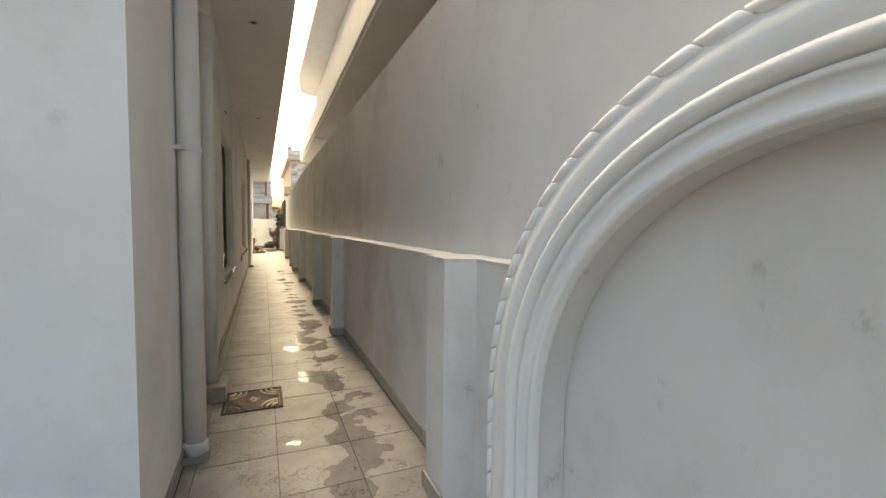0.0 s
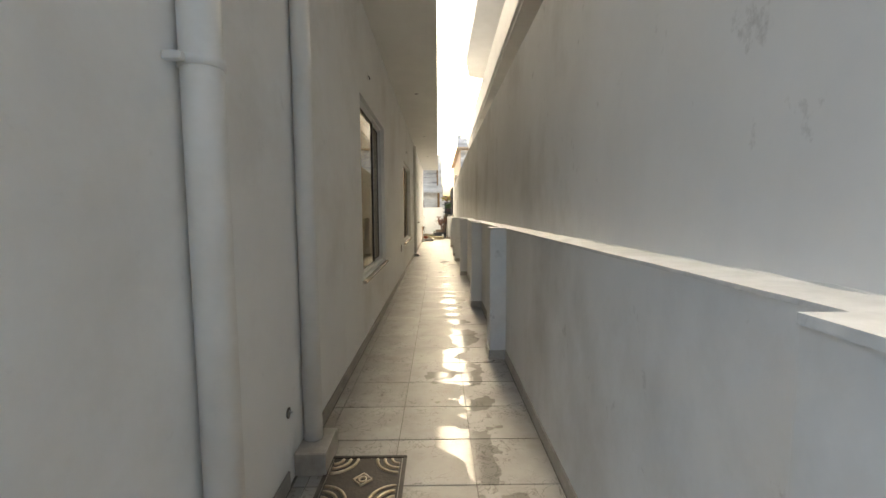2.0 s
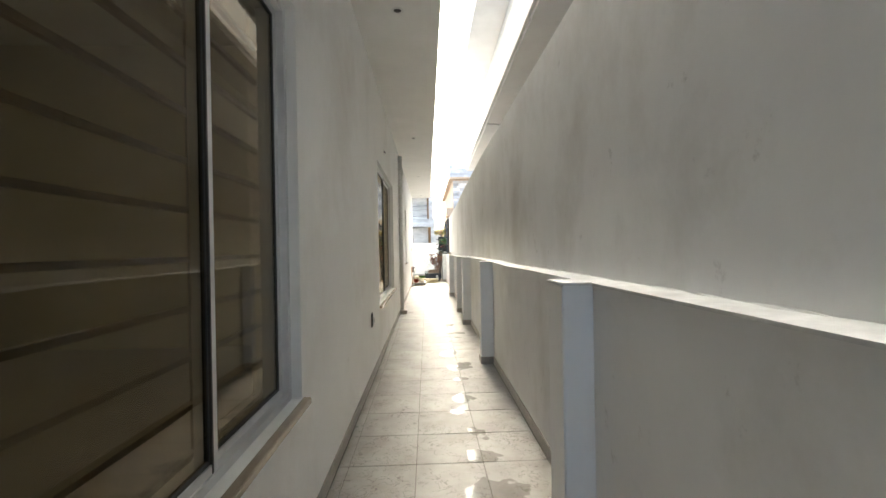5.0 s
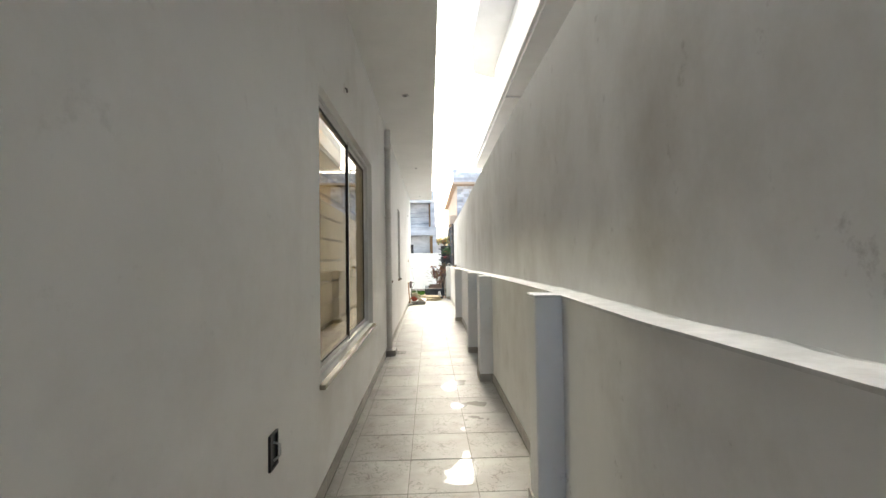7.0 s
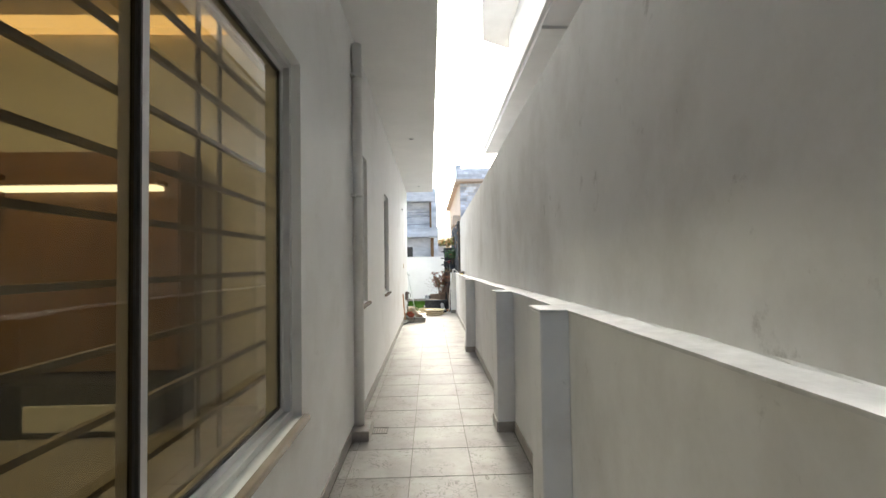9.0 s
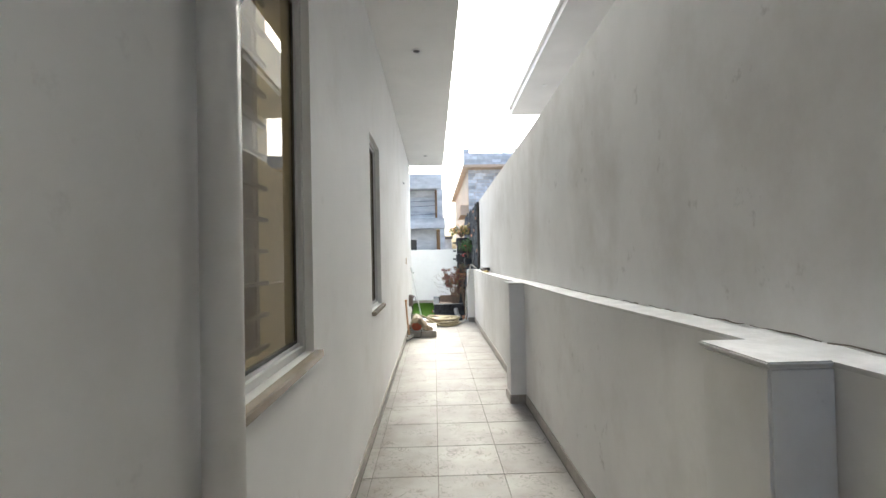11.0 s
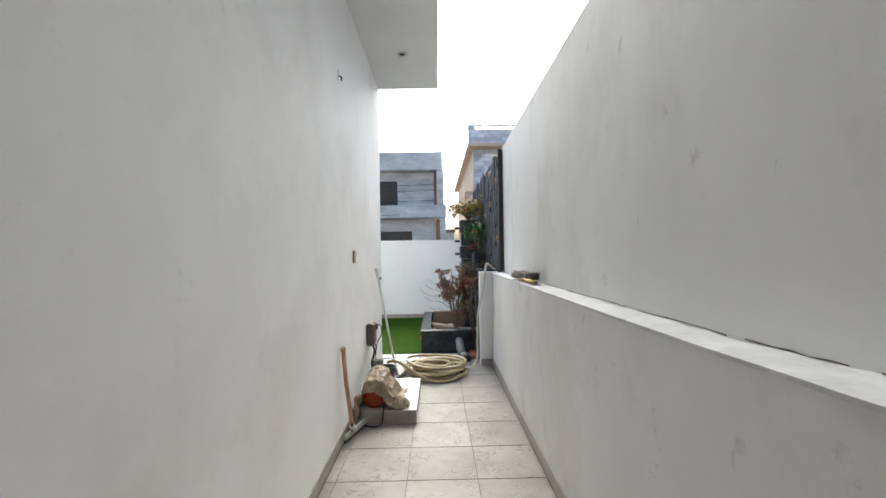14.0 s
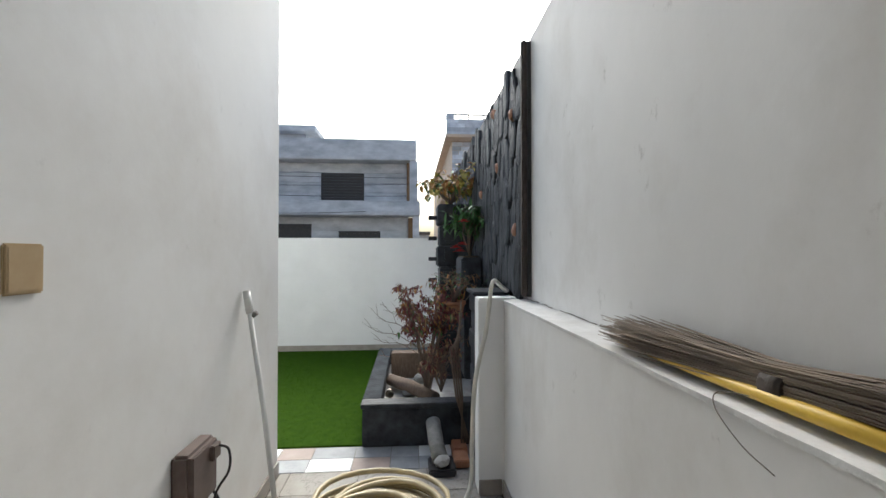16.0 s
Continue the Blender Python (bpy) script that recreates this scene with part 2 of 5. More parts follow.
def tube(points, radius, sides=10, bm=None, caps=True):
    """A round bar along points; radius a number or one for each point."""
    bm = bm or bmesh.new()
    pts = [Vector(p) for p in points]
    rad = radius if isinstance(radius, (list, tuple)) else [radius] * len(pts)
    rings, side = [], None
    for i, p in enumerate(pts):
        d = (pts[min(i + 1, len(pts) - 1)] - pts[max(i - 1, 0)]).normalized()
        if side is None:
            side = d.orthogonal().normalized()
        side = (side - d * side.dot(d)).normalized()
        up = d.cross(side)
        rings.append([bm.verts.new(p + rad[i] * (math.cos(a) * side + math.sin(a) * up)) for a in [2 * math.pi * k / sides for k in range(sides)]])
    for a, b in zip(rings, rings[1:]):
        for k in range(sides):
            f = bm.faces.new((a[k], a[(k + 1) % sides], b[(k + 1) % sides], b[k]))
            f.smooth = True
    if caps:
        bm.faces.new(rings[0][::-1])
        bm.faces.new(rings[-1])
    return bm


def smooth(points, n=7):
    """A smooth run of points through the given ones."""
    p = [Vector(q) for q in points]
    p = [p[0] * 2 - p[1]] + p + [p[-1] * 2 - p[-2]]
    out = []
    for i in range(1, len(p) - 2):
        a, b, c, d = p[i - 1:i + 3]
        for k in range(n):
            t = k / n
            out.append(0.5 * (2 * b + (c - a) * t + (2 * a - 5 * b + 4 * c - d) * t * t + (3 * b - a - 3 * c + d) * t ** 3))
    return out + [p[-2]]


def lathe(profile, centre=(0, 0, 0), sides=20, bm=None):
    """A turned body: profile of (radius, z)."""
    bm = bm or bmesh.new()
    c = Vector(centre)
    rings = [[bm.verts.new(c + Vector((r * math.cos(2 * math.pi * k / sides), r * math.sin(2 * math.pi * k / sides), z))) for k in range(sides)] for r, z in profile]
    for a, b in zip(rings, rings[1:]):
        for k in range(sides):
            f = bm.faces.new((a[k], a[(k + 1) % sides], b[(k + 1) % sides], b[k]))
            f.smooth = True
    bm.faces.new(rings[0][::-1])
    bm.faces.new(rings[-1])
    return bm


def mesh_of(name, bm, material):
    bmesh.ops.recalc_face_normals(bm, faces=bm.faces)
    me = bpy.data.meshes.new(name)
    bm.to_mesh(me)
    bm.free()
    me.materials.append(material)
    return me


def part(name, bm, material, parent, label=""):
    ob = new(name, mesh_of(name, bm, material))
    ob.parent = parent
    if label:
        ob["label"] = label
    return ob


def thing(name, label, category, bm=None, material=None, at=(0, 0, 0), group="", kind=""):
    ob = new(name, mesh_of(name, bm, material) if bm else None)
    ob.location = at
    return tagged(ob, label, category, group, kind)


def structure(name, bm, material, label, category):
    return tagged(new(name, mesh_of(name, bm, material)), label, category, kind="structure")


def ramp(table, y):
    for (a, u), (b, v) in zip(table, table[1:]):
        if y <= b:
            return u + (v - u) * max(0.0, (y - a) / (b - a))
    return table[-1][1]


# ---- plan ----
LEFT, RIGHT, UPPER = -0.22, 1.215, 1.35
FRONT, END, BACK = 1.23, 23.48, 27.1
SOFFIT_Z, SOFFIT_X = 3.62, 0.57
LEDGE = [(-5, 1.275), (4.8, 1.27), (8.4, 1.262), (9.4, 1.252), (10.6, 1.268), (12.5, 1.257), (15.0, 1.238), (16.3, 1.215), (17.8, 1.207), (19.0, 1.187), (20.3, 1.179), (23.2, 1.172)]
TOP = [(-5, 2.95), (12.3, 2.99), (16.4, 2.88), (17.8, 2.81), (20.7, 2.76), (23.1, 2.71), (27.2, 2.70)]
# near and far edge along the passage, sill height, head height
WINDOWS = [(5.24, 7.17, 0.715, 2.64), (10.58, 13.02, 0.71, 2.61), (14.62, 15.43, 1.095, 2.65), (17.18, 17.825, 1.035, 2.58)]

structure("ground", box(-300, 300, -120, 500, -0.40, -0.045), EARTH, "bare brown earth stretching away beyond the houses", "ground")
structure("floor", box(-7, 1.6, -5, 24.0, -0.045, -0.006), GROUT, "grey grouted bed under the pale passage tiles", "floor")


def wall_run(x0, x1, y0, y1, z0, z1, holes):
    bm = bmesh.new()
    y = y0
    for a, b, lo, hi in holes:
        add_box(bm, x0, x1, y, a, z0, z1)
        add_box(bm, x0, x1, a, b, z0, lo)
        add_box(bm, x0, x1, a, b, hi, z1)
        y = b
    add_box(bm, x0, x1, y, y1, z0, z1)
    return bm


structure("wall_west", wall_run(LEFT - 0.24, LEFT, FRONT + 0.24, END, 0, SOFFIT_Z - 0.003, WINDOWS), PAINT, "off-white painted plaster house wall with four windows", "wall")
structure("wall_front", box(-6.0, LEFT, FRONT, FRONT + 0.24, 0, SOFFIT_Z - 0.003), PAINT, "off-white plaster front wall of the house", "wall")
structure("wall_house_end", box(-6.0, LEFT - 0.243, END - 0.24, END, 0, SOFFIT_Z - 0.003), PAINT, "plain white plaster end wall of the house", "wall")
structure("wall_house_inner", box(-6.0, -5.8, FRONT + 0.243, END - 0.243, 0, SOFFIT_Z - 0.003), PAINT, "plain inner wall closing the rooms", "wall")
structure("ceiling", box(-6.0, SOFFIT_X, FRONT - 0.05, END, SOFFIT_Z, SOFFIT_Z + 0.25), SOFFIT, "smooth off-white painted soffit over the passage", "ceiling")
# Never in view: this block's height and length are set to screen sky light.
structure("wall_sky_screen", box(-6.0, SOFFIT_X - 0.003, FRONT - 0.05, 20.5, SOFFIT_Z + 0.253, 8.6), PAINT, "unseen off-white block above the soffit, sized to screen the sky", "wall")
structure("floor_rooms", box(-5.8, LEFT - 0.243, FRONT + 0.243, END - 0.243, -0.002, 0.45), TILE, "pale tiled floor inside the house", "floor")


def sloped_run(x0, x1, y0, y1, low, high, step=0.6):
    """A wall whose bottom and top heights follow along y."""
    bm = bmesh.new()
    n = max(1, round((y1 - y0) / step))
    rings = []
    for i in range(n + 1):
        y = y0 + (y1 - y0) * i / n
        rings.append([bm.verts.new(v) for v in ((x0, y, low(y)), (x1, y, low(y)), (x1, y, high(y)), (x0, y, high(y)))])
    for a, b in zip(rings, rings[1:]):
        for k in range(4):
            bm.faces.new((a[k], a[(k + 1) % 4], b[(k + 1) % 4], b[k]))
    bm.faces.new(rings[0][::-1])
    bm.faces.new(rings[-1])
    return bm


ARCH_Y, ARCH_Z = -0.445, 0.802
structure("wall_boundary_low", sloped_run(RIGHT, UPPER - 0.002, 1.403, 23.15, lambda y: 0.0, lambda y: ramp(LEDGE, y) - 0.012), PAINT_OLD, "grey-white painted lower boundary wall, thicker than above", "wall")
structure("wall_boundary", sloped_run(UPPER, UPPER + 0.22, -4.35, 27.1, lambda y: 0.0, lambda y: ramp(TOP, y)), PAINT_OLD, "tall grey-white painted boundary wall with faint stains", "wall")


# rough white ledge where the lower wall steps out, with an uneven plaster edge
def ledge_mesh():
    bm = bmesh.new()
    rng = random.Random(4)
    n = 260
    rings = []
    for i in range(n + 1):
        y = 1.403 + (23.15 - 1.403) * i / n
        z = ramp(LEDGE, y)
        lip = RIGHT - 0.004 + rng.uniform(-0.003, 0.002)
        back = UPPER - 0.001 - rng.uniform(0, 0.012)
        rings.append([bm.verts.new(v) for v in ((lip, y, z - 0.014), (lip, y, z - 0.002), (back, y, z + rng.uniform(0.0, 0.006)), (UPPER - 0.0005, y, z + 0.004 + rng.uniform(0, 0.006)), (UPPER - 0.0005, y, z - 0.014))])
    for a, b in zip(rings, rings[1:]):
        for k in range(5):
            bm.faces.new((a[k], a[(k + 1) % 5], b[(k + 1) % 5], b[k]))
    bm.faces.new(rings[0][::-1])
    bm.faces.new(rings[-1])
    return bm


structure("trim_ledge", ledge_mesh(), LEDGE_WHITE, "rough white plaster ledge along the boundary wall", "ledge")

# dark settled crack where the ledge meets the upper wall
crng = random.Random(9)
bm = bmesh.new()
y = 14.3
while y < 22.9:
    run = crng.uniform(0.15, 0.6)
    pts = [(UPPER - 0.0025, y + run * i / 6, ramp(LEDGE, y + run * i / 6) + 0.008 + crng.uniform(-0.003, 0.004)) for i in range(7)]
    tube(pts, [crng.uniform(0.001, 0.0034) for _ in pts], 5, bm)
    y += run + crng.uniform(0.0, 0.12)
structure("trim_crack", bm, GROUT, "thin dirty crack along the white plaster ledge", "crack")

# pilasters standing out of the lower wall
PILASTERS = [4.83, 7.09, 10.27, 12.97, 14.50, 17.81]
PIL_X, PIL_D = 1.06, 0.24
for y in PILASTERS:
    z = ramp(LEDGE, y)
    PIL_D = 0.19 if y == 10.27 else 0.24
    p = tagged(new("pilaster", mesh_of("pilaster", box(PIL_X, RIGHT + 0.001, y, y + PIL_D, 0, z - 0.012, 0.006), PAINT_OLD)), "square grey-white plaster pilaster on the lower boundary wall", "pilaster", "pilasters along the boundary wall", "structure")
    part("cap", box(PIL_X - 0.006, RIGHT - 0.006, y - 0.006, y + PIL_D + 0.006, z - 0.0115, z + 0.002, 0.004), LEDGE_WHITE, p, "rough white plaster cap")

# first pilaster with a splayed side towards the arch
bm = bmesh.new()
ring = ((1.056, 1.14), (1.066, 1.40), (RIGHT + 0.001, 1.40), (1.348, 1.38), (1.348, 0.42), (1.215, 0.42), (1.205, 1.085))
for z in (0, 1.27):
    for x, y in ring:
        bm.verts.new((x, y, z))
bm.verts.ensure_lookup_table()
k = len(ring)
for i in range(k):
    bm.faces.new((bm.verts[i], bm.verts[(i + 1) % k], bm.verts[k + (i + 1) % k], bm.verts[k + i]))
bm.faces.new(bm.verts[:k][::-1])
bm.faces.new(bm.verts[k:])
p = structure("pilaster_splayed", bm, PAINT_OLD, "grey-white plaster pilaster with a splayed side beside the arch", "pilaster")
bm = bmesh.new()
for z in (1.271, 1.288):
    for x, y in ring:
        bm.verts.new((x - 0.005, y, z))
bm.verts.ensure_lookup_table()
for i in range(k):
    bm.faces.new((bm.verts[i], bm.verts[(i + 1) % k], bm.verts[k + (i + 1) % k], bm.verts[k + i]))
bm.faces.new(bm.verts[:k][::-1])
bm.faces.new(bm.verts[k:])
part("cap", bm, LEDGE_WHITE, p, "rough white plaster cap")

# end post of the low wall
p = structure("end_post", box(PIL_X, UPPER - 0.002, 23.152, 23.30, 0, 1.18, 0.006), PAINT_WHITE, "white plastered end post of the low wall", "post")


# ---- blind arch in the boundary wall ----
def arch_path(a, b, low=0.0, n=40):
    """Outline of the arch in (y, z): two legs and a half ellipse."""
    pts = [(ARCH_Y + a, low + (ARCH_Z - low) * i / 6) for i in range(6)]
    pts += [(ARCH_Y + a * math.cos(math.pi * i / n), ARCH_Z + b * math.sin(math.pi * i / n)) for i in range(n + 1)]
    pts += [(ARCH_Y - a, ARCH_Z - (ARCH_Z - low) * i / 6) for i in range(1, 7)]
    return pts


def arch_sweep(profile):
    """Sweep a moulding: profile of (growth of the ellipse from its inner line, x)."""
    bm = bmesh.new()
    rows = []
    for g, x in profile:
        rows.append([bm.verts.new((1.05 + 0.763 * (x - 1.30), y, z)) for y, z in arch_path(0.816 + 0.763 * g, 0.832 + 0.62 * g)])
    for a, b in zip(rows, rows[1:]):
        for i in range(len(a) - 1):
            f = bm.faces.new((a[i], a[i + 1], b[i + 1], b[i]))
            f.smooth = True
    return bm


def half_round(g0, g1, x, rise, n=7):
    return [(g0 + (g1 - g0) * (1 - math.cos(math.pi * i / n)) / 2, x - rise * math.sin(math.pi * i / n)) for i in range(n + 1)]


# thick plaster ring round the arch opening, proud of the upper wall
bm = bmesh.new()
inner, outer = arch_path(0.816, 0.832), arch_path(0.816 + 0.763 * 0.355, 0.832 + 0.62 * 0.355)
rows = [[bm.verts.new((x, y, z)) for y, z in line] for x, line in ((1.169, inner), (1.05, inner), (1.05, outer), (1.349, outer))]
for a, b in zip(rows, rows[1:]):
    for i in range(len(a) - 1):
        bm.faces.new((a[i], a[i + 1], b[i + 1], b[i]))
structure("wall_arch_ring", bm, PAINT_OLD, "grey-white plaster ring standing proud round a blind arch", "wall")
bm = bmesh.new()
line = arch_path(0.83, 0.846)
front, rear = ([bm.verts.new((x, y, z)) for y, z in line] for x in (1.17, 1.349))
bm.faces.new(front)
bm.faces.new(rear[::-1])
for i in range(len(line)):
    bm.faces.new((front[i], rear[i], rear[(i + 1) % len(line)], front[(i + 1) % len(line)]))
structure("wall_arch_panel", bm, PAINT_OLD, "smooth grey-white recessed panel inside the blind arch", "wall")
arch = thing("arch_moulding", "white plaster arch moulding with a twisted rope edge on the wall", "moulding", at=(0, 0, 0))
part("inner_roll", arch_sweep([(-0.012, 1.315), (-0.008, 1.292)] + half_round(-0.006, 0.028, 1.288, 0.016) + [(0.031, 1.291)]), PAINT_WHITE, arch)
part("cove", arch_sweep([(0.031, 1.291), (0.045, 1.2955), (0.062, 1.2945), (0.074, 1.288), (0.078, 1.281)]), PAINT_WHITE, arch)
part("fillet", arch_sweep([(0.078, 1.282)] + half_round(0.08, 0.108, 1.281, 0.010, 5) + [(0.111, 1.288)]), PAINT_WHITE, arch)
part("outer_roll", arch_sweep([(0.111, 1.289)] + half_round(0.113, 0.182, 1.282, 0.036, 10) + [(0.184, 1.286)]), PAINT_WHITE, arch)
part("flat_band", arch_sweep([(0.184, 1.286), (0.188, 1.277), (0.325, 1.276), (0.33, 1.285)]), PAINT_WHITE, arch)


def rope_segments():
    """Short slanted plaster rolls laid end to end along the outer edge of the arch."""
    path = arch_path(0.816 + 0.763 * 0.338, 0.832 + 0.62 * 0.338, n=120)
    pts = [Vector((1.044, y, z)) for y, z in path]
    dist = [0.0]
    for p, q in zip(pts, pts[1:]):
        dist.append(dist[-1] + (q - p).length)

    def at(s):
        s = min(max(s, 0), dist[-1])
        for i in range(len(pts) - 1):
            if s <= dist[i + 1]:
                f = (s - dist[i]) / (dist[i + 1] - dist[i])
                return pts[i].lerp(pts[i + 1], f), (pts[i + 1] - pts[i]).normalized()
        return pts[-1], (pts[-1] - pts[-2]).normalized()

    made, s, length = [], 0.02, 0.098
    while s + length < dist[-1]:
        bm = bmesh.new()
        rings, sides = [], 10
        for j, (f, r) in enumerate(((0.0, 0.0175), (0.05, 0.021), (0.5, 0.022), (0.95, 0.021), (1.0, 0.0175))):
            ring = []
            for k in range(sides):
                an = 2 * math.pi * k / sides
                off_in = math.cos(an) * r
                p, d = at(s + f * (length - 0.005) + off_in * 0.9)
                n_in = Vector((0, -d.z, d.y))
                ring.append(bm.verts.new(p + n_in * off_in + Vector((math.sin(an) * r, 0, 0))))
            rings.append(ring)
        for a, b in zip(rings, rings[1:]):
            for k in range(sides):
                f = bm.faces.new((a[k], a[(k + 1) % sides], b[(k + 1) % sides], b[k]))
                f.smooth = True
        bm.faces.new(rings[0][::-1])
        bm.faces.new(rings[-1])
        made.append(bm)
        s += length
    return made


for bm in rope_segments():
    part("rope_piece", bm, PAINT_WHITE, arch)

# ---- neighbour's house beyond the boundary wall, standing slightly askew, its far end cut at a slant ----
def skew_prism(x0, x1, y0, y1, z0, z1, slant=0.62, bevel=0.0):
    """A long bar beside the passage: it drifts in x along y and its far end slants back."""
    bm = box(x0, x1, y0, y1, z0, z1)
    for v in bm.verts:
        if v.co.y == y1:
            v.co.y += slant * (v.co.x - 2.12)
        v.co.x += 0.014 * (v.co.y - 23.4)
    if bevel:
        bmesh.ops.bevel(bm, geom=bm.edges[:], offset=bevel, segments=2, affect="EDGES")
    return bm


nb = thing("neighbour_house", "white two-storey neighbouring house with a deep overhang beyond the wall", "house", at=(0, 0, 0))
part("wall", skew_prism(3.0, 9, -6, 23.6, -0.04, 8.55), NEIGHBOUR_GREYED, nb)
part("slab", skew_prism(2.175, 2.998, -6, 16.80, 4.80, 5.0), NEIGHBOUR_GREYED, nb, "overhanging slab")
part("slab", skew_prism(2.175, 2.998, 16.52, 23.42, 4.765, 4.998), NEIGHBOUR_GREYED, nb, "overhanging slab")
part("fascia", skew_prism(2.12, 2.34, -6, 23.34, 4.86, 5.62, bevel=0.01), NEIGHBOUR_GREYED, nb)
bm = bmesh.new()
plan = ((1.90, -6), (1.96, 22.0), (2.25, 24.09), (2.75, 24.40), (9, 27.5), (9, -6))
rings = [[bm.verts.new((x, y, z)) for x, y in plan] for z in (8.60, 9.33)]
bm.faces.new(rings[0][::-1])
bm.faces.new(rings[1])
for i in range(len(plan)):
    k = (i + 1) % len(plan)
    bm.faces.new((rings[0][i], rings[0][k], rings[1][k], rings[1][i]))
part("roof_slab", bm, NEIGHBOUR_GREYED, nb, "overhanging roof slab")
for x, y in ((2.43, 10.33), (2.44, 14.28), (2.52, 21.66)):
    part("downlight", lathe([(0.045, 0), (0.05, 0.004), (0.05, 0.009)], (x, y, 4.752 if y > 16.6 else 4.788), 16), ALU, nb, "small round recessed downlight")

# ---- yard behind ----
structure("wall_back", box(-7, 1.35, BACK, BACK + 0.22, 0, 1.70), PAINT_WHITE, "clean white plastered back yard wall", "wall")
structure("wall_yard_side", box(-7.2, -7.0, 0, BACK + 0.22, 0, 1.70), PAINT_WHITE, "plain white yard side wall", "wall")

# ---- windows (frame and glass stand in the reveal) ----
def window(name, y0, y1, z0, z1, split):
    w = tagged(new(name), "aluminium sliding window with bronze-tinted glass and marble sill", "window", kind="structure")
    xo, xi = (LEFT - 0.05, LEFT - 0.12) if split else (LEFT - 0.036, LEFT - 0.106)
    fr = bmesh.new()
    t = 0.034 if split else 0.03
    add_box(fr, xi, xo, y0 + 0.001, y1 - 0.001, z0 + 0.001, z0 + t)
    add_box(fr, xi, xo, y0 + 0.001, y1 - 0.001, z1 - t, z1 - 0.001)
    add_box(fr, xi, xo, y0 + 0.001, y0 + t, z0 + t, z1 - t)
    add_box(fr, xi, xo, y1 - t, y1 - 0.001, z0 + t, z1 - t)
    part("window_frame", fr, ALU, w)
    leaves = [(y0 + t, split + 0.02, xo - 0.022), (split - 0.02, y1 - t, xi + 0.022)] if split else [(y0 + t, y1 - t, xo - 0.03)]
    for a, b, x in leaves:
        sash = bmesh.new()
        s = 0.03 if split else 0.014
        add_box(sash, x - 0.014, x + 0.014, a, b, z0 + t, z0 + t + s)
        add_box(sash, x - 0.014, x + 0.014, a, b, z1 - t - s, z1 - t)
        add_box(sash, x - 0.014, x + 0.014, a, a + s, z0 + t + s, z1 - t - s)
        add_box(sash, x - 0.014, x + 0.014, b - s, b, z0 + t + s, z1 - t - s)
        leaf = part("sash", sash, ALU, w)
        gk = bmesh.new()
        for u, v, p, q in ((a + s, b - s, z0 + t + s, z0 + t + s + 0.012), (a + s, b - s, z1 - t - s - 0.012, z1 - t - s), (a + s, a + s + 0.012, z0 + t + s, z1 - t - s), (b - s - 0.012, b - s, z0 + t + s, z1 - t - s)):
            add_box(gk, x - 0.008, x + 0.008, u, v, p, q)
        part("gasket", gk, ALU_DARK, leaf, "black rubber gasket")
        if split and b < y1 - 0.1:
            part("interlock", box(x - 0.016, x + 0.0165, b - s - 0.008, b - s - 0.0005, z0 + t + 0.002, z1 - t - 0.002), ALU_DARK, leaf, "black interlock strip")
        pane = part("pane", box(x - 0.003, x + 0.003, a + s, b - s, z0 + t + s, z1 - t - s), GLASS, leaf, "bronze-tinted glass pane")
        pane.visible_shadow = False
    part("window_sill", box(LEFT - 0.119, LEFT + 0.038, y0 - 0.03, y1 + 0.03, z0 - 0.034, z0 - 0.001, 0.004), SILL, w, "polished brown marble sill")
    return w


window("window_1", *WINDOWS[0], 6.43)
window("window_2", *WINDOWS[1], 11.85)
window("window_3", *WINDOWS[2], None)
window("window_4", *WINDOWS[3], None)

# ---- more materials ----
CREAM_TILE = surface("cream_tile", (0.40, 0.385, 0.355), (0.49, 0.475, 0.445), 6, (0.3, 0.45), 0.02, 40, stains=(0.36, 0.33, 0.28), stain_scale=5, stain_amount=0.3, vary=0.05)
WOOD = surface("broom_wood", (0.42, 0.25, 0.14), (0.62, 0.40, 0.24), 12, (0.4, 0.6), 0.05, 60, stretch=(4, 4, 0.6))
DARK_WOOD = surface("cabinet_wood", (0.13, 0.065, 0.017), (0.21, 0.115, 0.038), 6, (0.35, 0.5), 0.03, 40, stretch=(1, 1, 0.2))
CURTAIN = surface("brown_curtain", (0.05, 0.038, 0.026), (0.09, 0.07, 0.05), 10, (0.8, 0.95), 0.15, 200)
GRILLE_PAINT = surface("grille_paint", (0.20, 0.18, 0.15), (0.30, 0.275, 0.235), 9, (0.4, 0.55), 0.05, 50)
BURLAP = surface("brown_sacking", (0.17, 0.125, 0.075), (0.29, 0.225, 0.14), 9, (0.6, 0.75), 0.25, 120)
ORANGE = surface("orange_plastic", (0.50, 0.06, 0.02), (0.62, 0.10, 0.03), 9, (0.4, 0.55), 0.05, 50)
PALE_HOSE = surface("pale_hose", (0.50, 0.48, 0.42), (0.66, 0.64, 0.58), 8, (0.3, 0.45), 0.04, 60)
DUSTY = surface("dusty_metal", (0.16, 0.155, 0.14), (0.30, 0.29, 0.265), 18, (0.6, 0.8), 0.2, 60)
HOSE = surface("yellowed_hose", (0.36, 0.29, 0.15), (0.52, 0.44, 0.27), 8, (0.3, 0.45), 0.04, 60)
WHITE_PLASTIC = surface("white_plastic", (0.62, 0.63, 0.62), (0.74, 0.75, 0.74), 8, (0.35, 0.5), 0.03, 50)
BROWN_PLASTIC = surface("brown_box_plastic", (0.11, 0.08, 0.07), (0.18, 0.14, 0.125), 9, (0.4, 0.55), 0.05, 50)
BLACK_PLASTIC = surface("black_plastic", (0.012, 0.012, 0.014), (0.03, 0.03, 0.033), 9, (0.35, 0.5), 0.03, 50)
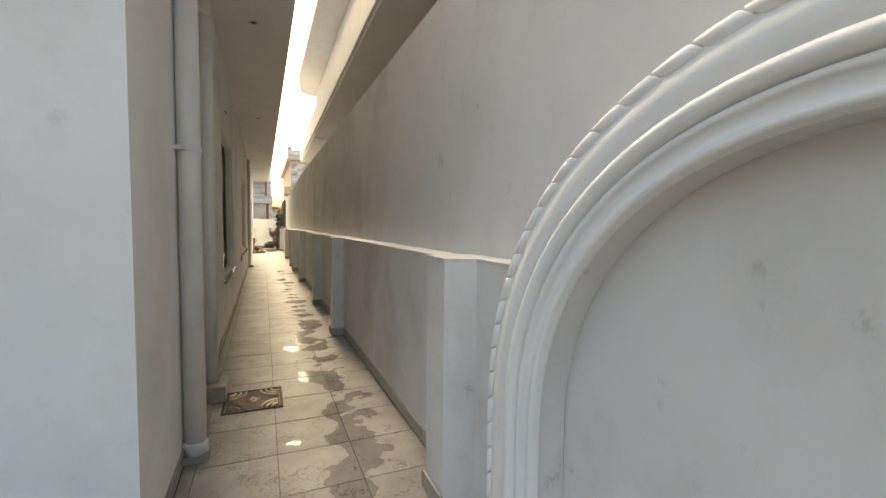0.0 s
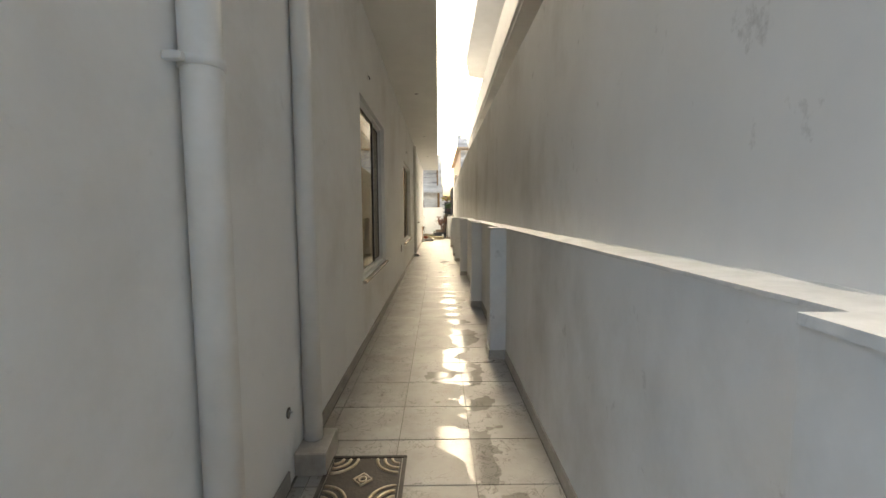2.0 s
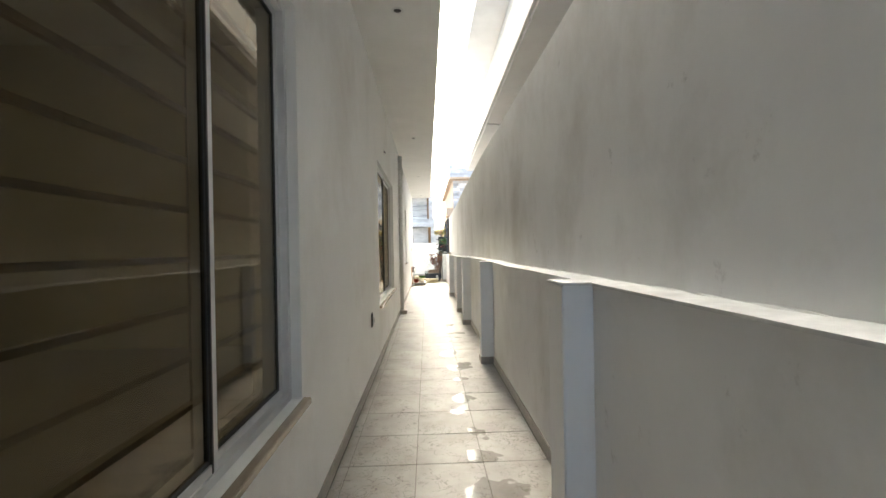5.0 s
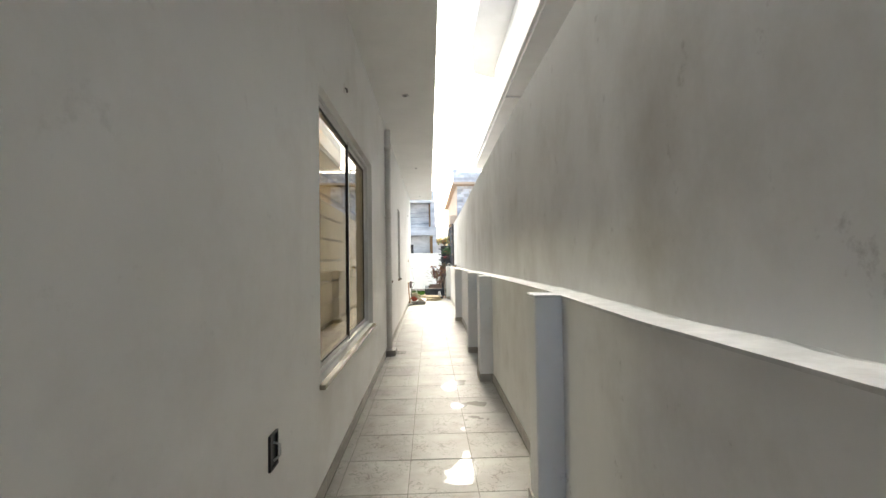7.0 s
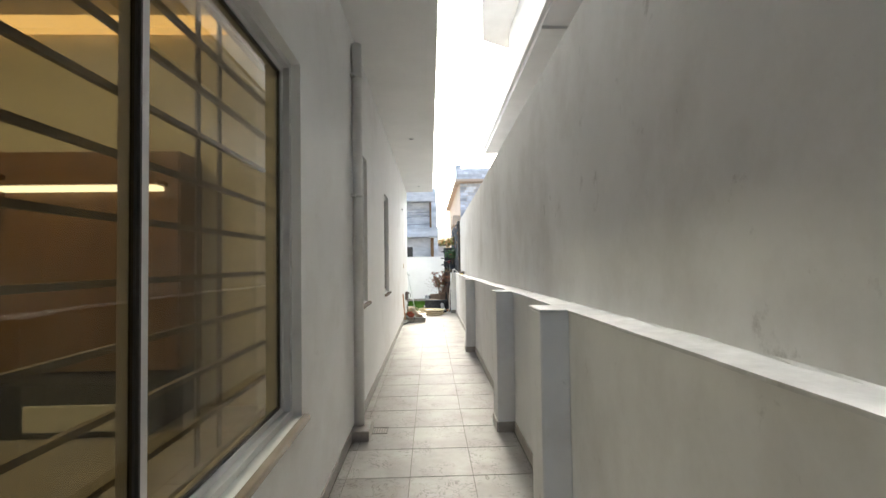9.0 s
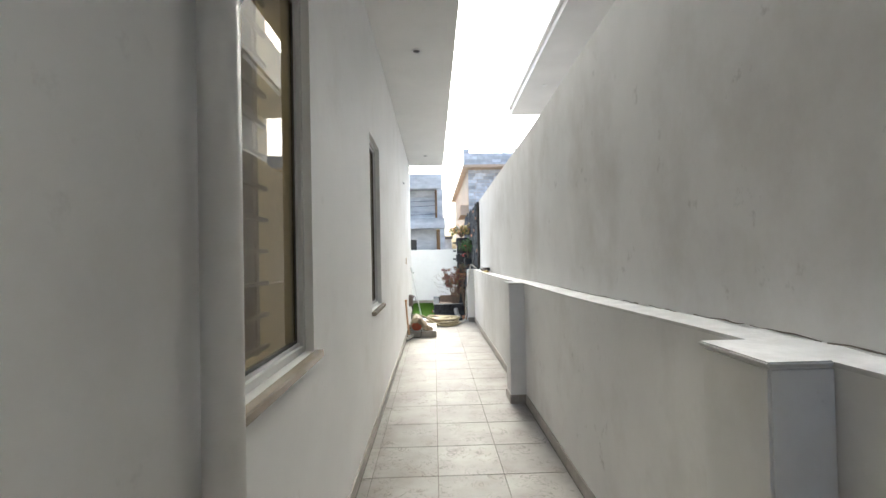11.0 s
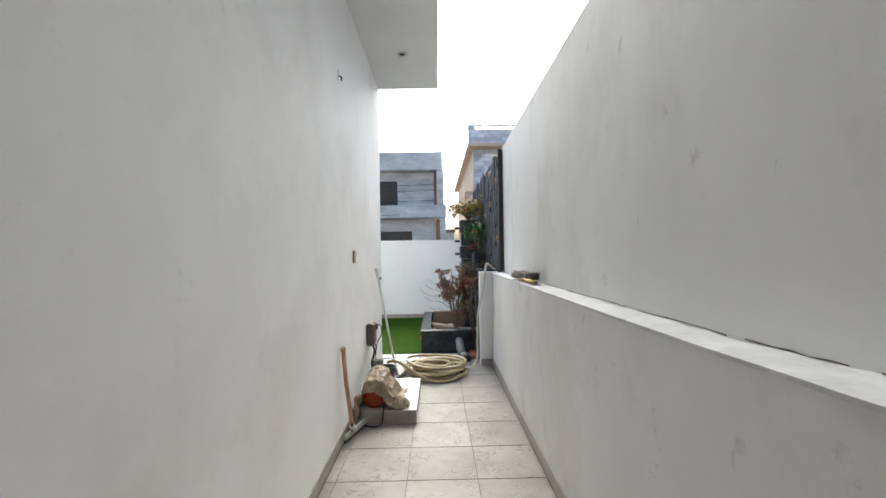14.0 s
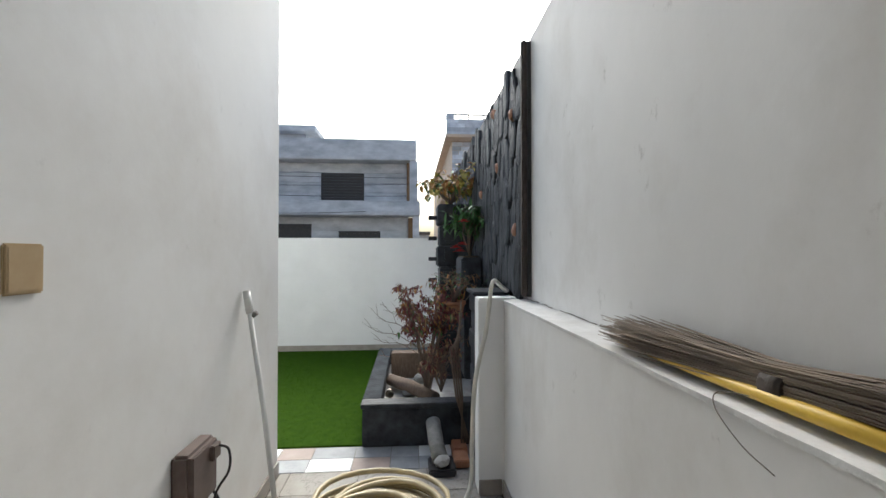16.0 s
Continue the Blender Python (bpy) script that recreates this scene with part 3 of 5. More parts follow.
PURPLE = surface("purple_plastic", (0.16, 0.015, 0.16), (0.24, 0.03, 0.24), 9, (0.3, 0.45), 0.03, 50)
GOLD = surface("gold_switch_plastic", (0.42, 0.31, 0.17), (0.52, 0.40, 0.24), 9, (0.35, 0.45), 0.02, 50)
SLATE = surface("black_slate", (0.016, 0.018, 0.022), (0.065, 0.07, 0.078), 8, (0.4, 0.65), 0.7, 28, vary=0.4, spec=0.15)
SLATE_GREY = surface("grey_slate_rim", (0.024, 0.028, 0.033), (0.06, 0.067, 0.075), 7, (0.7, 0.85), 0.5, 30, spec=0.06)
COPPER_STONE = surface("copper_pebble", (0.30, 0.14, 0.08), (0.46, 0.26, 0.17), 12, (0.35, 0.5), 0.2, 50)
DARK_STONE = surface("dark_brown_stone", (0.03, 0.022, 0.017), (0.075, 0.057, 0.045), 14, (0.6, 0.8), 0.6, 40)
BARK = surface("bark", (0.10, 0.07, 0.05), (0.19, 0.14, 0.10), 25, (0.8, 0.95), 0.5, 90, stretch=(3, 3, 0.7))
TERRACOTTA = surface("terracotta", (0.32, 0.14, 0.07), (0.45, 0.22, 0.12), 10, (0.7, 0.85), 0.15, 60)
SOIL = surface("soil", (0.05, 0.038, 0.028), (0.11, 0.085, 0.06), 25, (0.9, 0.97), 0.6, 70)
SAND = surface("planter_sand", (0.28, 0.27, 0.25), (0.40, 0.385, 0.36), 14, (0.85, 0.95), 0.4, 70)
TURF = surface("artificial_turf", (0.022, 0.052, 0.002), (0.034, 0.072, 0.003), 14, (0.9, 0.98), 0.3, 160, spec=0.04)
LEAF_DRY = surface("dry_leaf", (0.085, 0.022, 0.026), (0.20, 0.06, 0.05), 20, (0.6, 0.8), 0.1, 60)
LEAF_TAN = surface("tan_leaf", (0.22, 0.13, 0.06), (0.36, 0.24, 0.12), 20, (0.6, 0.8), 0.1, 60)
LEAF_GREEN = surface("green_leaf", (0.03, 0.09, 0.02), (0.08, 0.19, 0.04), 20, (0.4, 0.6), 0.1, 60)
LEAF_YELLOW = surface("yellow_leaf", (0.28, 0.24, 0.04), (0.46, 0.40, 0.10), 20, (0.5, 0.7), 0.1, 60)
LEAF_RUST = surface("rust_leaf", (0.26, 0.12, 0.03), (0.42, 0.22, 0.06), 20, (0.5, 0.7), 0.1, 60)
PETAL = surface("red_petal", (0.45, 0.012, 0.012), (0.62, 0.03, 0.02), 20, (0.5, 0.7), 0.05, 60)
STRAW = surface("broom_straw", (0.10, 0.075, 0.055), (0.28, 0.22, 0.16), 30, (0.6, 0.8), 0.1, 80, stretch=(1, 0.2, 1))
YELLOW = surface("yellow_handle", (0.55, 0.36, 0.03), (0.68, 0.46, 0.05), 9, (0.35, 0.5), 0.03, 50)
RAIL = surface("grey_rail_paint", (0.20, 0.19, 0.18), (0.30, 0.29, 0.27), 6, (0.5, 0.7), 0.05, 30)
CREAM = surface("cream_render", (0.50, 0.38, 0.27), (0.62, 0.49, 0.36), 1.5, (0.7, 0.9), 0.15, 15)
SLATE_SIDING = surface("slate_siding", (0.44, 0.455, 0.48), (0.70, 0.715, 0.74), 3, (0.6, 0.8), 0.3, 12, vary=0.3)
ROOM_PAINT = surface("room_paint", (0.55, 0.52, 0.42), (0.64, 0.61, 0.50), 2, (0.6, 0.8), 0.03, 30)
PAVER_GREY = surface("grey_paver", (0.22, 0.23, 0.24), (0.33, 0.34, 0.35), 8, (0.5, 0.7), 0.15, 50, vary=0.12)
PAVER_BROWN = surface("brown_paver", (0.26, 0.20, 0.17), (0.36, 0.29, 0.25), 8, (0.5, 0.7), 0.15, 50, vary=0.12)


def glow(name, colour, strength):
    m = bpy.data.materials.new(name)
    m.use_nodes = True
    b = m.node_tree.nodes["Principled BSDF"]
    b.inputs["Base Color"].default_value = (*colour, 1)
    b.inputs["Emission Color"].default_value = (*colour, 1)
    b.inputs["Emission Strength"].default_value = strength
    return m


LAMP_WARM = glow("warm_cove_light", (1.0, 0.66, 0.28), 0.45)
LAMP_WHITE = glow("white_strip_light", (1.0, 0.92, 0.78), 0.9)

# ---- rooms behind the windows ----
for n, y in enumerate((9.6, 14.0, 16.3, 19.2)):
    structure(f"wall_room_{n + 1}", box(-5.797, LEFT - 0.243, y, y + 0.12, 0.451, SOFFIT_Z - 0.004), ROOM_PAINT, "plain beige inner partition wall", "wall")
structure("wall_room_back", box(-4.3, -4.2, FRONT + 0.25, 9.597, 0.451, SOFFIT_Z - 0.004), ROOM_PAINT, "plain beige back wall of a room", "wall")
structure("wall_room_back_2", box(-4.3, -4.2, 9.723, 13.997, 0.451, SOFFIT_Z - 0.004), ROOM_PAINT, "plain beige back wall of a room", "wall")
structure("wall_room_back_3", box(-2.6, -2.5, 14.123, 19.197, 0.451, SOFFIT_Z - 0.004), ROOM_PAINT, "plain beige back wall of the small rooms", "wall")

thing("cove_light", "warm glowing cove light strip under the ceiling", "ceiling light", box(-4.0, -0.7, 13.90, 13.99, 3.30, 3.40), LAMP_WARM)
thing("cove_light", "warm glowing cove light strip under the ceiling", "ceiling light", box(-1.7, -0.8, 16.23, 16.297, 2.12, 2.16), LAMP_WARM)
thing("cove_light", "warm glowing cove light strip under the ceiling", "ceiling light", box(-2.4, -0.9, 19.12, 19.197, 3.02, 3.12), LAMP_WARM)
# Unseen area lamps and glowing ceiling panels, added to brighten the rooms behind glass.
for k, (x, y, w) in enumerate(((-2.2, 12.2, 13), (-1.25, 15.3, 11.0), (-1.5, 18.2, 15.0), (-2.4, 6.5, 1.2))):
    li = bpy.data.lights.new("room_fill_lamp", "AREA")
    li.energy, li.size, li.color = w, 0.5, (1.0, 0.86, 0.60)
    lo = new("room_fill_lamp", li)
    lo.matrix_world = look((x, y, 3.5), (x, y, 0))
    thing("room_fill_panel", "round glowing panel added unseen on the ceiling to light the room", "ceiling light", lathe([(0.27, 0.0), (0.28, 0.01), (0.28, 0.045), (0.2, 0.05)], (x, y, 3.565), 24), LAMP_WHITE)

cab = thing("media_wall", "brown wooden media wall unit with lit shelf and niches", "cabinet")
part("back_panel", box(-3.4, -1.26, 13.70, 13.995, 0.80, 2.32, 0.01), DARK_WOOD, cab)
part("top_shelf", box(-2.45, -1.34, 13.58, 13.699, 2.07, 2.10, 0.003), DARK_WOOD, cab)
part("shelf_light", box(-2.42, -1.36, 13.60, 13.69, 2.035, 2.066), LAMP_WHITE, cab, "white strip light")
for x0, mat in ((-3.02, WHITE_PLASTIC), (-2.68, DARK_WOOD)):
    bm = bmesh.new()
    for a in ((0, 0.24, 0, 0.03), (0, 0.24, 0.21, 0.24), (0, 0.03, 0.03, 0.21), (0.21, 0.24, 0.03, 0.21)):
        add_box(bm, x0 + a[0], x0 + a[1], 13.52, 13.699, 1.92 + a[2], 1.92 + a[3])
    part("niche", bm, mat, cab, "square open niche")
con = thing("console", "low dark console cabinet with a white drawer", "cabinet")
part("body", box(-3.4, -1.3, 13.45, 13.995, 0.451, 0.78, 0.01), BLACK_PLASTIC, con)
part("drawer", box(-2.05, -1.40, 13.42, 13.449, 0.50, 0.66, 0.005), WHITE_PLASTIC, con, "white drawer front")
for x0, x1, z0, z1, note in ((-1.34, -0.95, 1.69, 1.77, "short"), (-1.42, -0.90, 1.14, 1.23, "long")):
    shelf = thing("wall_shelf", f"{note} dark wooden floating shelf on the beige wall", "shelf", group="shelves in the small room")
    part("board", box(x0, x1, 16.08, 16.297, z0, z1, 0.004), DARK_WOOD, shelf)
    part("bracket", box((x0 + x1) / 2 - 0.02, (x0 + x1) / 2 + 0.02, 16.12, 16.297, z0 - 0.03, z0 - 0.001), DARK_WOOD, shelf)


def curtain(y0, y1, z0, z1, x, seed):
    """A hanging curtain of soft upright folds with a hem."""
    r = random.Random(seed)
    bm = bmesh.new()
    n, rows = 60, 6
    waves = [(r.uniform(18, 26), r.uniform(0, 6)), (r.uniform(40, 55), r.uniform(0, 6))]
    grid = []
    for j in range(rows + 1):
        z = z1 + (z0 - z1) * j / rows
        row = []
        for i in range(n + 1):
            y = y0 + (y1 - y0) * i / n
            d = 0.022 * math.sin(waves[0][0] * y + waves[0][1] + 0.2 * j) + 0.008 * math.sin(waves[1][0] * y + waves[1][1])
            row.append(bm.verts.new((x + d * (0.6 + 0.4 * j / rows), y, z)))
        grid.append(row)
    for p, q in zip(grid, grid[1:]):
        for i in range(n):
            bm.faces.new((p[i], p[i + 1], q[i + 1], q[i])).smooth = True
    ex = bmesh.ops.extrude_face_region(bm, geom=bm.faces[:])
    for v in [g for g in ex["geom"] if isinstance(g, bmesh.types.BMVert)]:
        v.co.x -= 0.003
    ob = thing("curtain", "drawn-back dark brown curtain hanging inside the window", "curtain", group="curtains behind the small windows")
    part("cloth", bm, CURTAIN, ob)
    part("rod", tube([(x, y0 - 0.9, z1 + 0.03), (x, y1 + 0.05, z1 + 0.03)], 0.012, 10), IRON, ob)


curtain(15.43, 15.98, 0.47, 3.1, -0.52, 3)
curtain(17.74, 18.35, 0.47, 3.1, -0.52, 5)
tb = thing("table", "dark low table in the small room", "table")
part("tabletop", box(-2.1, -1.40, 15.5, 16.2, 0.90, 0.95, 0.005), DARK_WOOD, tb)
for x in (-2.08, -1.46):
    for y in (15.52, 16.14):
        part("leg", box(x, x + 0.05, y, y + 0.05, 0.451, 0.899), DARK_WOOD, tb)


# ---- iron grilles inside the windows ----
def grille(y0, y1, z0, z1, rows, uprights, thick=0.02, paint=GRILLE_PAINT):
    g = thing("window_grille", "grey-brown painted iron bar grille behind the window glass", "grille", group="window grilles")
    x = LEFT - 0.20
    for i in range(rows):
        z = z0 + 0.03 + (z1 - z0 - 0.06) * i / (rows - 1)
        part("bar", box(x - thick / 2, x + thick / 2, y0 + 0.001, y1 - 0.001, z - thick / 2, z + thick / 2), paint, g)
    for y in uprights:
        part("upright", box(x - 0.019, x - thick / 2 - 0.0005, y - 0.014, y + 0.014, z0 + 0.002, z1 - 0.002), paint, g)
    return g


grille(*WINDOWS[0], 12, (5.6, 5.75, 6.6, 6.75))
grille(*WINDOWS[1], 11, (11.23, 11.40, 12.40, 12.57))
grille(*WINDOWS[2], 12, (14.64, 14.785, 14.93, 15.071, 15.216, 15.36), 0.018, IRON)


def scroll_points(cy, cz, r, turns, sign, up):
    return [(0, cy + sign * r * (1 - 0.8 * i / 14) * math.cos(turns * 2 * math.pi * i / 14), cz + up * r * (1 - 0.8 * i / 14) * math.sin(turns * 2 * math.pi * i / 14)) for i in range(15)]


def scroll_grille(y0, y1, z0, z1):
    g = thing("window_grille", "ornate dark scrollwork iron grille behind the glass", "grille", group="window grilles")
    x = LEFT - 0.20
    rows, cols = 10, 4
    for i in range(rows + 1):
        z = z0 + 0.015 + (z1 - z0 - 0.03) * i / rows
        part("bar", box(x - 0.008, x + 0.008, y0 + 0.001, y1 - 0.001, z - 0.012, z + 0.012), GRILLE_PAINT, g)
    for j in range(cols + 1):
        y = y0 + 0.015 + (y1 - y0 - 0.03) * j / cols
        part("upright", box(x - 0.019, x - 0.0085, y - 0.014, y + 0.014, z0 + 0.002, z1 - 0.002), GRILLE_PAINT, g)
    cell_y, cell_z = (y1 - y0 - 0.03) / cols, (z1 - z0 - 0.03) / rows
    bm = bmesh.new()
    for sy in (-1, 1):
        for up in (-1, 1):
            tube(scroll_points(sy * 0.036, up * 0.036, 0.031, 1.3, sy, up), 0.0065, 6, bm)
    tube([(0, 0, -0.075), (0, 0.004, -0.03), (0, 0, 0), (0, -0.004, 0.03), (0, 0, 0.075)], [0.005, 0.011, 0.006, 0.011, 0.005], 6, bm)
    tube([(0, -0.068, -0.07), (0, -0.03, -0.012), (0, 0, -0.004), (0, 0.03, -0.012), (0, 0.068, -0.07)], 0.0055, 6, bm)
    me = mesh_of("scroll", bm, IRON)
    for i in range(rows):
        for j in range(cols):
            o = new("scroll", me)
            o.parent = g
            o.location = (x, y0 + 0.015 + cell_y * (j + 0.5), z0 + 0.015 + cell_z * (i + 0.5))
            o.rotation_euler = (math.pi if i % 2 else 0, 0, 0)


scroll_grille(*WINDOWS[3])


# ---- skirting tiles, cut to 0.45 m ----
def skirting(name, runs, label):
    """runs: (x0, x1, y0, y1) footprints of straight stretches."""
    base = tagged(new(name), label, "skirting", kind="structure")
    for x0, x1, y0, y1 in runs:
        along_y = (y1 - y0) > (x1 - x0)
        a, b = (y0, y1) if along_y else (x0, x1)
        n = max(1, round((b - a) / 0.451))
        for i in range(n):
            u, v = a + (b - a) * i / n + 0.0012, a + (b - a) * (i + 1) / n - 0.0012
            bm = box(x0, x1, u, v, 0.001, 0.092, 0.0015) if along_y else box(u, v, y0, y1, 0.001, 0.092, 0.0015)
            part("tile", bm, SKIRTING, base)


LT, RT = LEFT + 0.012, RIGHT - 0.012
skirting("baseboard_west", [(LEFT + 0.0005, LT, FRONT + 0.02, 2.93), (LEFT + 0.0005, LT, 3.33, 14.355), (LEFT + 0.0005, LT, 14.645, END)], "brown-grey marble tile skirting along the house wall")
runs, y = [], 1.412
for p in PILASTERS:
    runs.append((RT, RIGHT - 0.0005, y, p - 0.0125))
    PIL_D = 0.19 if p == 10.27 else 0.24
    runs.append((PIL_X - 0.012, PIL_X - 0.0005, p - 0.012, p + PIL_D + 0.012))
    runs.append((PIL_X, RIGHT - 0.0005, p - 0.012, p - 0.0005))
    runs.append((PIL_X, RIGHT - 0.0005, p + PIL_D + 0.0005, p + PIL_D + 0.012))
    y = p + PIL_D + 0.0125
runs.append((RT, RIGHT - 0.0005, y, 23.139))
runs.append((PIL_X, RIGHT - 0.014, 23.14, 23.1515))
runs.append((1.043, 1.0555, 1.13, 1.41))
runs.append((1.1925, 1.2045, 0.66, 1.06))
skirting("baseboard_east", runs, "brown-grey marble tile skirting round the boundary wall and pilasters")


# ---- drain pipes ----
def drain_pipe(y, z0, z1, r, clamps, base, label, gap=0.006):
    p = thing("drain_pipe", label, "pipe", at=(LEFT + r + gap, y, 0), group="drain pipes on the house wall")
    part("pipe", tube([(0, 0, z0), (0, 0, z1)], r, 24), PVC, p)
    for z in clamps:
        c = part("clamp", lathe([(r + 0.0005, z - 0.016), (r + 0.006, z - 0.014), (r + 0.006, z + 0.014), (r + 0.0005, z + 0.016)], (0, 0, 0), 24), PVC, p)
        part("lug", box(-r - gap + 0.0005, -0.2 * r, -r - 0.028, -r - 0.002, z - 0.012, z + 0.012, 0.002), PVC, c)
    if base:
        part("plinth", box(-r - gap + 0.0005, r + 0.06, -0.17, 0.11, 0.0015, base, 0.004), SKIRTING, p, "tile-faced plinth")
    else:
        part("socket", lathe([(r + 0.0005, z0 + 0.004), (r + 0.008, z0 + 0.004), (r + 0.008, z0 + 0.07), (r + 0.001, z0 + 0.08)], (0, 0, 0), 24), PVC, p)
        part("foot", box(-r - gap + 0.0005, r + 0.01, -r - 0.02, r + 0.03, 0.0015, z0 + 0.003, 0.004), SKIRTING, p, "broken tile and mortar foot")
    return p


drain_pipe(2.18, 0.035, SOFFIT_Z - 0.004, 0.062, (1.88,), 0, "white painted plastic drain pipe with a clamp on the wall")
drain_pipe(3.19, 0.131, SOFFIT_Z - 0.004, 0.052, (3.1,), 0.13, "white painted plastic drain pipe on a tiled plinth")
drain_pipe(14.53, 0.091, 3.50, 0.045, (2.12, 3.2), 0.09, "white painted plastic drain pipe ending below the soffit")


# ---- drain covers ----
def ridge(bm, pts, r=0.009):
    tube(pts, r, 8, bm)


cover = thing("drain_cover", "square stainless steel drain cover with embossed curls in the tiles", "drain cover", at=(0.155, 2.98, 0.0))
S = 0.222
fr = bmesh.new()
for a in ((-S, S, -S, -S + 0.022), (-S, S, S - 0.022, S), (-S, -S + 0.022, -S + 0.022, S - 0.022), (S - 0.022, S, -S + 0.022, S - 0.022)):
    add_box(fr, *a, 0.0015, 0.009, 0.002)
part("frame", fr, DRAIN_DARK, cover, "dark rusted frame")
part("plate", box(-S + 0.026, S - 0.026, -S + 0.026, S - 0.026, 0.0012, 0.005), DRAIN_DARK, cover, "dark grimy plate")
for sx in (-1, 1):
    for sy in (-1, 1):
        bm = bmesh.new()
        for k in range(3):
            r0 = 0.045 + 0.042 * k
            ridge(bm, [(sx * (0.185 - r0 * math.sin(a)), sy * (0.185 - r0 * math.cos(a)), 0.006) for a in [math.pi / 2 * i / 8 for i in range(9)]], 0.009)
        part("curl", bm, DRAIN_METAL, cover)
bm = bmesh.new()
ridge(bm, [(0.05 * math.cos(a), 0.05 * math.sin(a), 0.006) for a in [2 * math.pi * i / 4 for i in range(5)]], 0.008)
ridge(bm, [(0.02 * math.cos(a), 0.02 * math.sin(a), 0.006) for a in [2 * math.pi * i / 12 for i in range(13)]], 0.007)
part("rosette", bm, DRAIN_METAL, cover)
drain = thing("floor_drain", "small dark floor drain grating in the tiles", "drain", at=(0.0, 14.6, 0.0))
bm = bmesh.new()
for a in ((-0.075, 0.075, -0.075, -0.06), (-0.075, 0.075, 0.06, 0.075), (-0.075, -0.06, -0.06, 0.06), (0.06, 0.075, -0.06, 0.06)):
    add_box(bm, *a, 0.0015, 0.006)
part("frame", bm, IRON, drain)
for k in range(5):
    part("slat", box(-0.05 + k * 0.022, -0.038 + k * 0.022, -0.059, 0.059, 0.0015, 0.005), IRON, drain)

# ---- small fittings on wall and soffit ----
for y in (4.40, 8.93, 13.42, 17.90, 22.47):
    d = thing("downlight", "small round white recessed downlight in the soffit", "downlight", at=(0.175, y, SOFFIT_Z), group="downlights in the soffit")
    part("ring", lathe([(0.050, -0.0005), (0.056, -0.007), (0.040, -0.012), (0.036, -0.004)], (0, 0, 0), 20), ALU, d)
    part("lens", lathe([(0.035, -0.003), (0.034, -0.007), (0.01, -0.009)], (0, 0, 0), 16), BLACK_PLASTIC, d, "unlit lens")
for y, z in ((5.75, 2.95), (11.40, 2.90), (21.12, 2.82)):
    h = thing("conduit_stub", "short dark conduit end sticking out of the wall", "conduit", at=(LEFT, y, z), group="conduit ends above the windows")
    part("box_rim", box(0.0005, 0.006, -0.022, 0.022, -0.04, 0.04, 0.002), PVC, h)
    part("wire", tube([(0.006, 0, 0.0), (0.022, 0.004, -0.006), (0.026, 0.0, -0.035)], 0.006, 8), BLACK_PLASTIC, h)
s1 = thing("socket_box", "open black electrical box with loose wires in the wall", "socket", at=(LEFT, 9.76, 0.665))
bm = bmesh.new()
for a in ((-0.045, 0.045, -0.075, -0.066), (-0.045, 0.045, 0.066, 0.075), (-0.045, -0.036, -0.066, 0.066), (0.036, 0.045, -0.066, 0.066)):
    add_box(bm, 0.0005, 0.012, *a)
part("rim", bm, BLACK_PLASTIC, s1)
part("back", box(0.0005, 0.003, -0.036, 0.036, -0.066, 0.066), BLACK_PLASTIC, s1)
part("wire", tube([(0.003, 0.01, 0.03), (0.03, 0.015, 0.02), (0.035, 0.005, -0.02), (0.012, -0.01, -0.04)], 0.005, 8), WHITE_PLASTIC, s1)
s2 = thing("socket_box", "small open wiring hole with a clip in the wall", "socket", at=(LEFT, 2.96, 0.39))
part("rim", lathe([(0.026, 0), (0.03, 0.004), (0.022, 0.007)], (0, 0, 0), 14), IRON, s2).rotation_euler = (0, math.pi / 2, 0)
part("clip", tube([(0.006, 0, 0.01), (0.02, 0.012, 0.0), (0.008, 0.022, -0.01)], 0.004, 6), ALU, s2)
sw = thing("switch_plate", "gold-brown square switch plate on the white wall", "switch", at=(LEFT, 21.63, 1.41))
part("plate", box(0.0005, 0.012, -0.05, 0.05, -0.057, 0.057, 0.004), GOLD, sw)
part("rocker", box(0.0122, 0.0132, -0.042, 0.042, -0.049, 0.049, 0.0005), GOLD, sw)

# ---- tiled step ----
step = thing("step", "low tiled step with cream top and grey risers by the wall", "step")
part("core", box(LEFT + 0.014, 0.315, 21.425, 22.32, 0.0015, 0.10), GROUT, step)
for i in range(2):
    part("riser", box(LEFT + 0.0135 + i * 0.27, LEFT + 0.0115 + (i + 1) * 0.27, 21.412, 21.424, 0.0015, 0.098, 0.0015), SKIRTING, step, "grey tile riser")
for i in range(2):
    part("riser", box(0.316, 0.328, 21.425 + i * 0.449, 21.873 + i * 0.449, 0.0015, 0.098, 0.0015), SKIRTING, step, "grey tile riser")
for i in range(2):
    part("top_tile", box(LEFT + 0.014, 0.332, 21.408 + i * 0.461, 21.866 + i * 0.461, 0.1005, 0.114, 0.002), CREAM_TILE, step, "cream glazed top tile")

# ---- electric motor on the step under a crumpled sackcloth ----
rng = random.Random(21)
motor = thing("electric_motor", "electric motor with an orange-red fan cover on the tiled step", "motor", at=(-0.035, 21.52, 0.2055))
part("body", tube([(0, 0.03, 0), (0, 0.05, 0), (0, 0.30, 0), (0, 0.33, 0)], [0.075, 0.088, 0.088, 0.06], 28), DUSTY, motor)
part("foot", box(-0.07, 0.07, 0.08, 0.26, -0.091, -0.07, 0.006), IRON, motor)
cover_ring = tube([(0, -0.045, -0.012), (0, -0.04, -0.012), (0, -0.005, -0.006), (0, 0.032, 0)], [0.062, 0.088, 0.098, 0.098], 32)
fan = part("fan_cover", cover_ring, ORANGE, motor, "orange-red slotted fan cover")
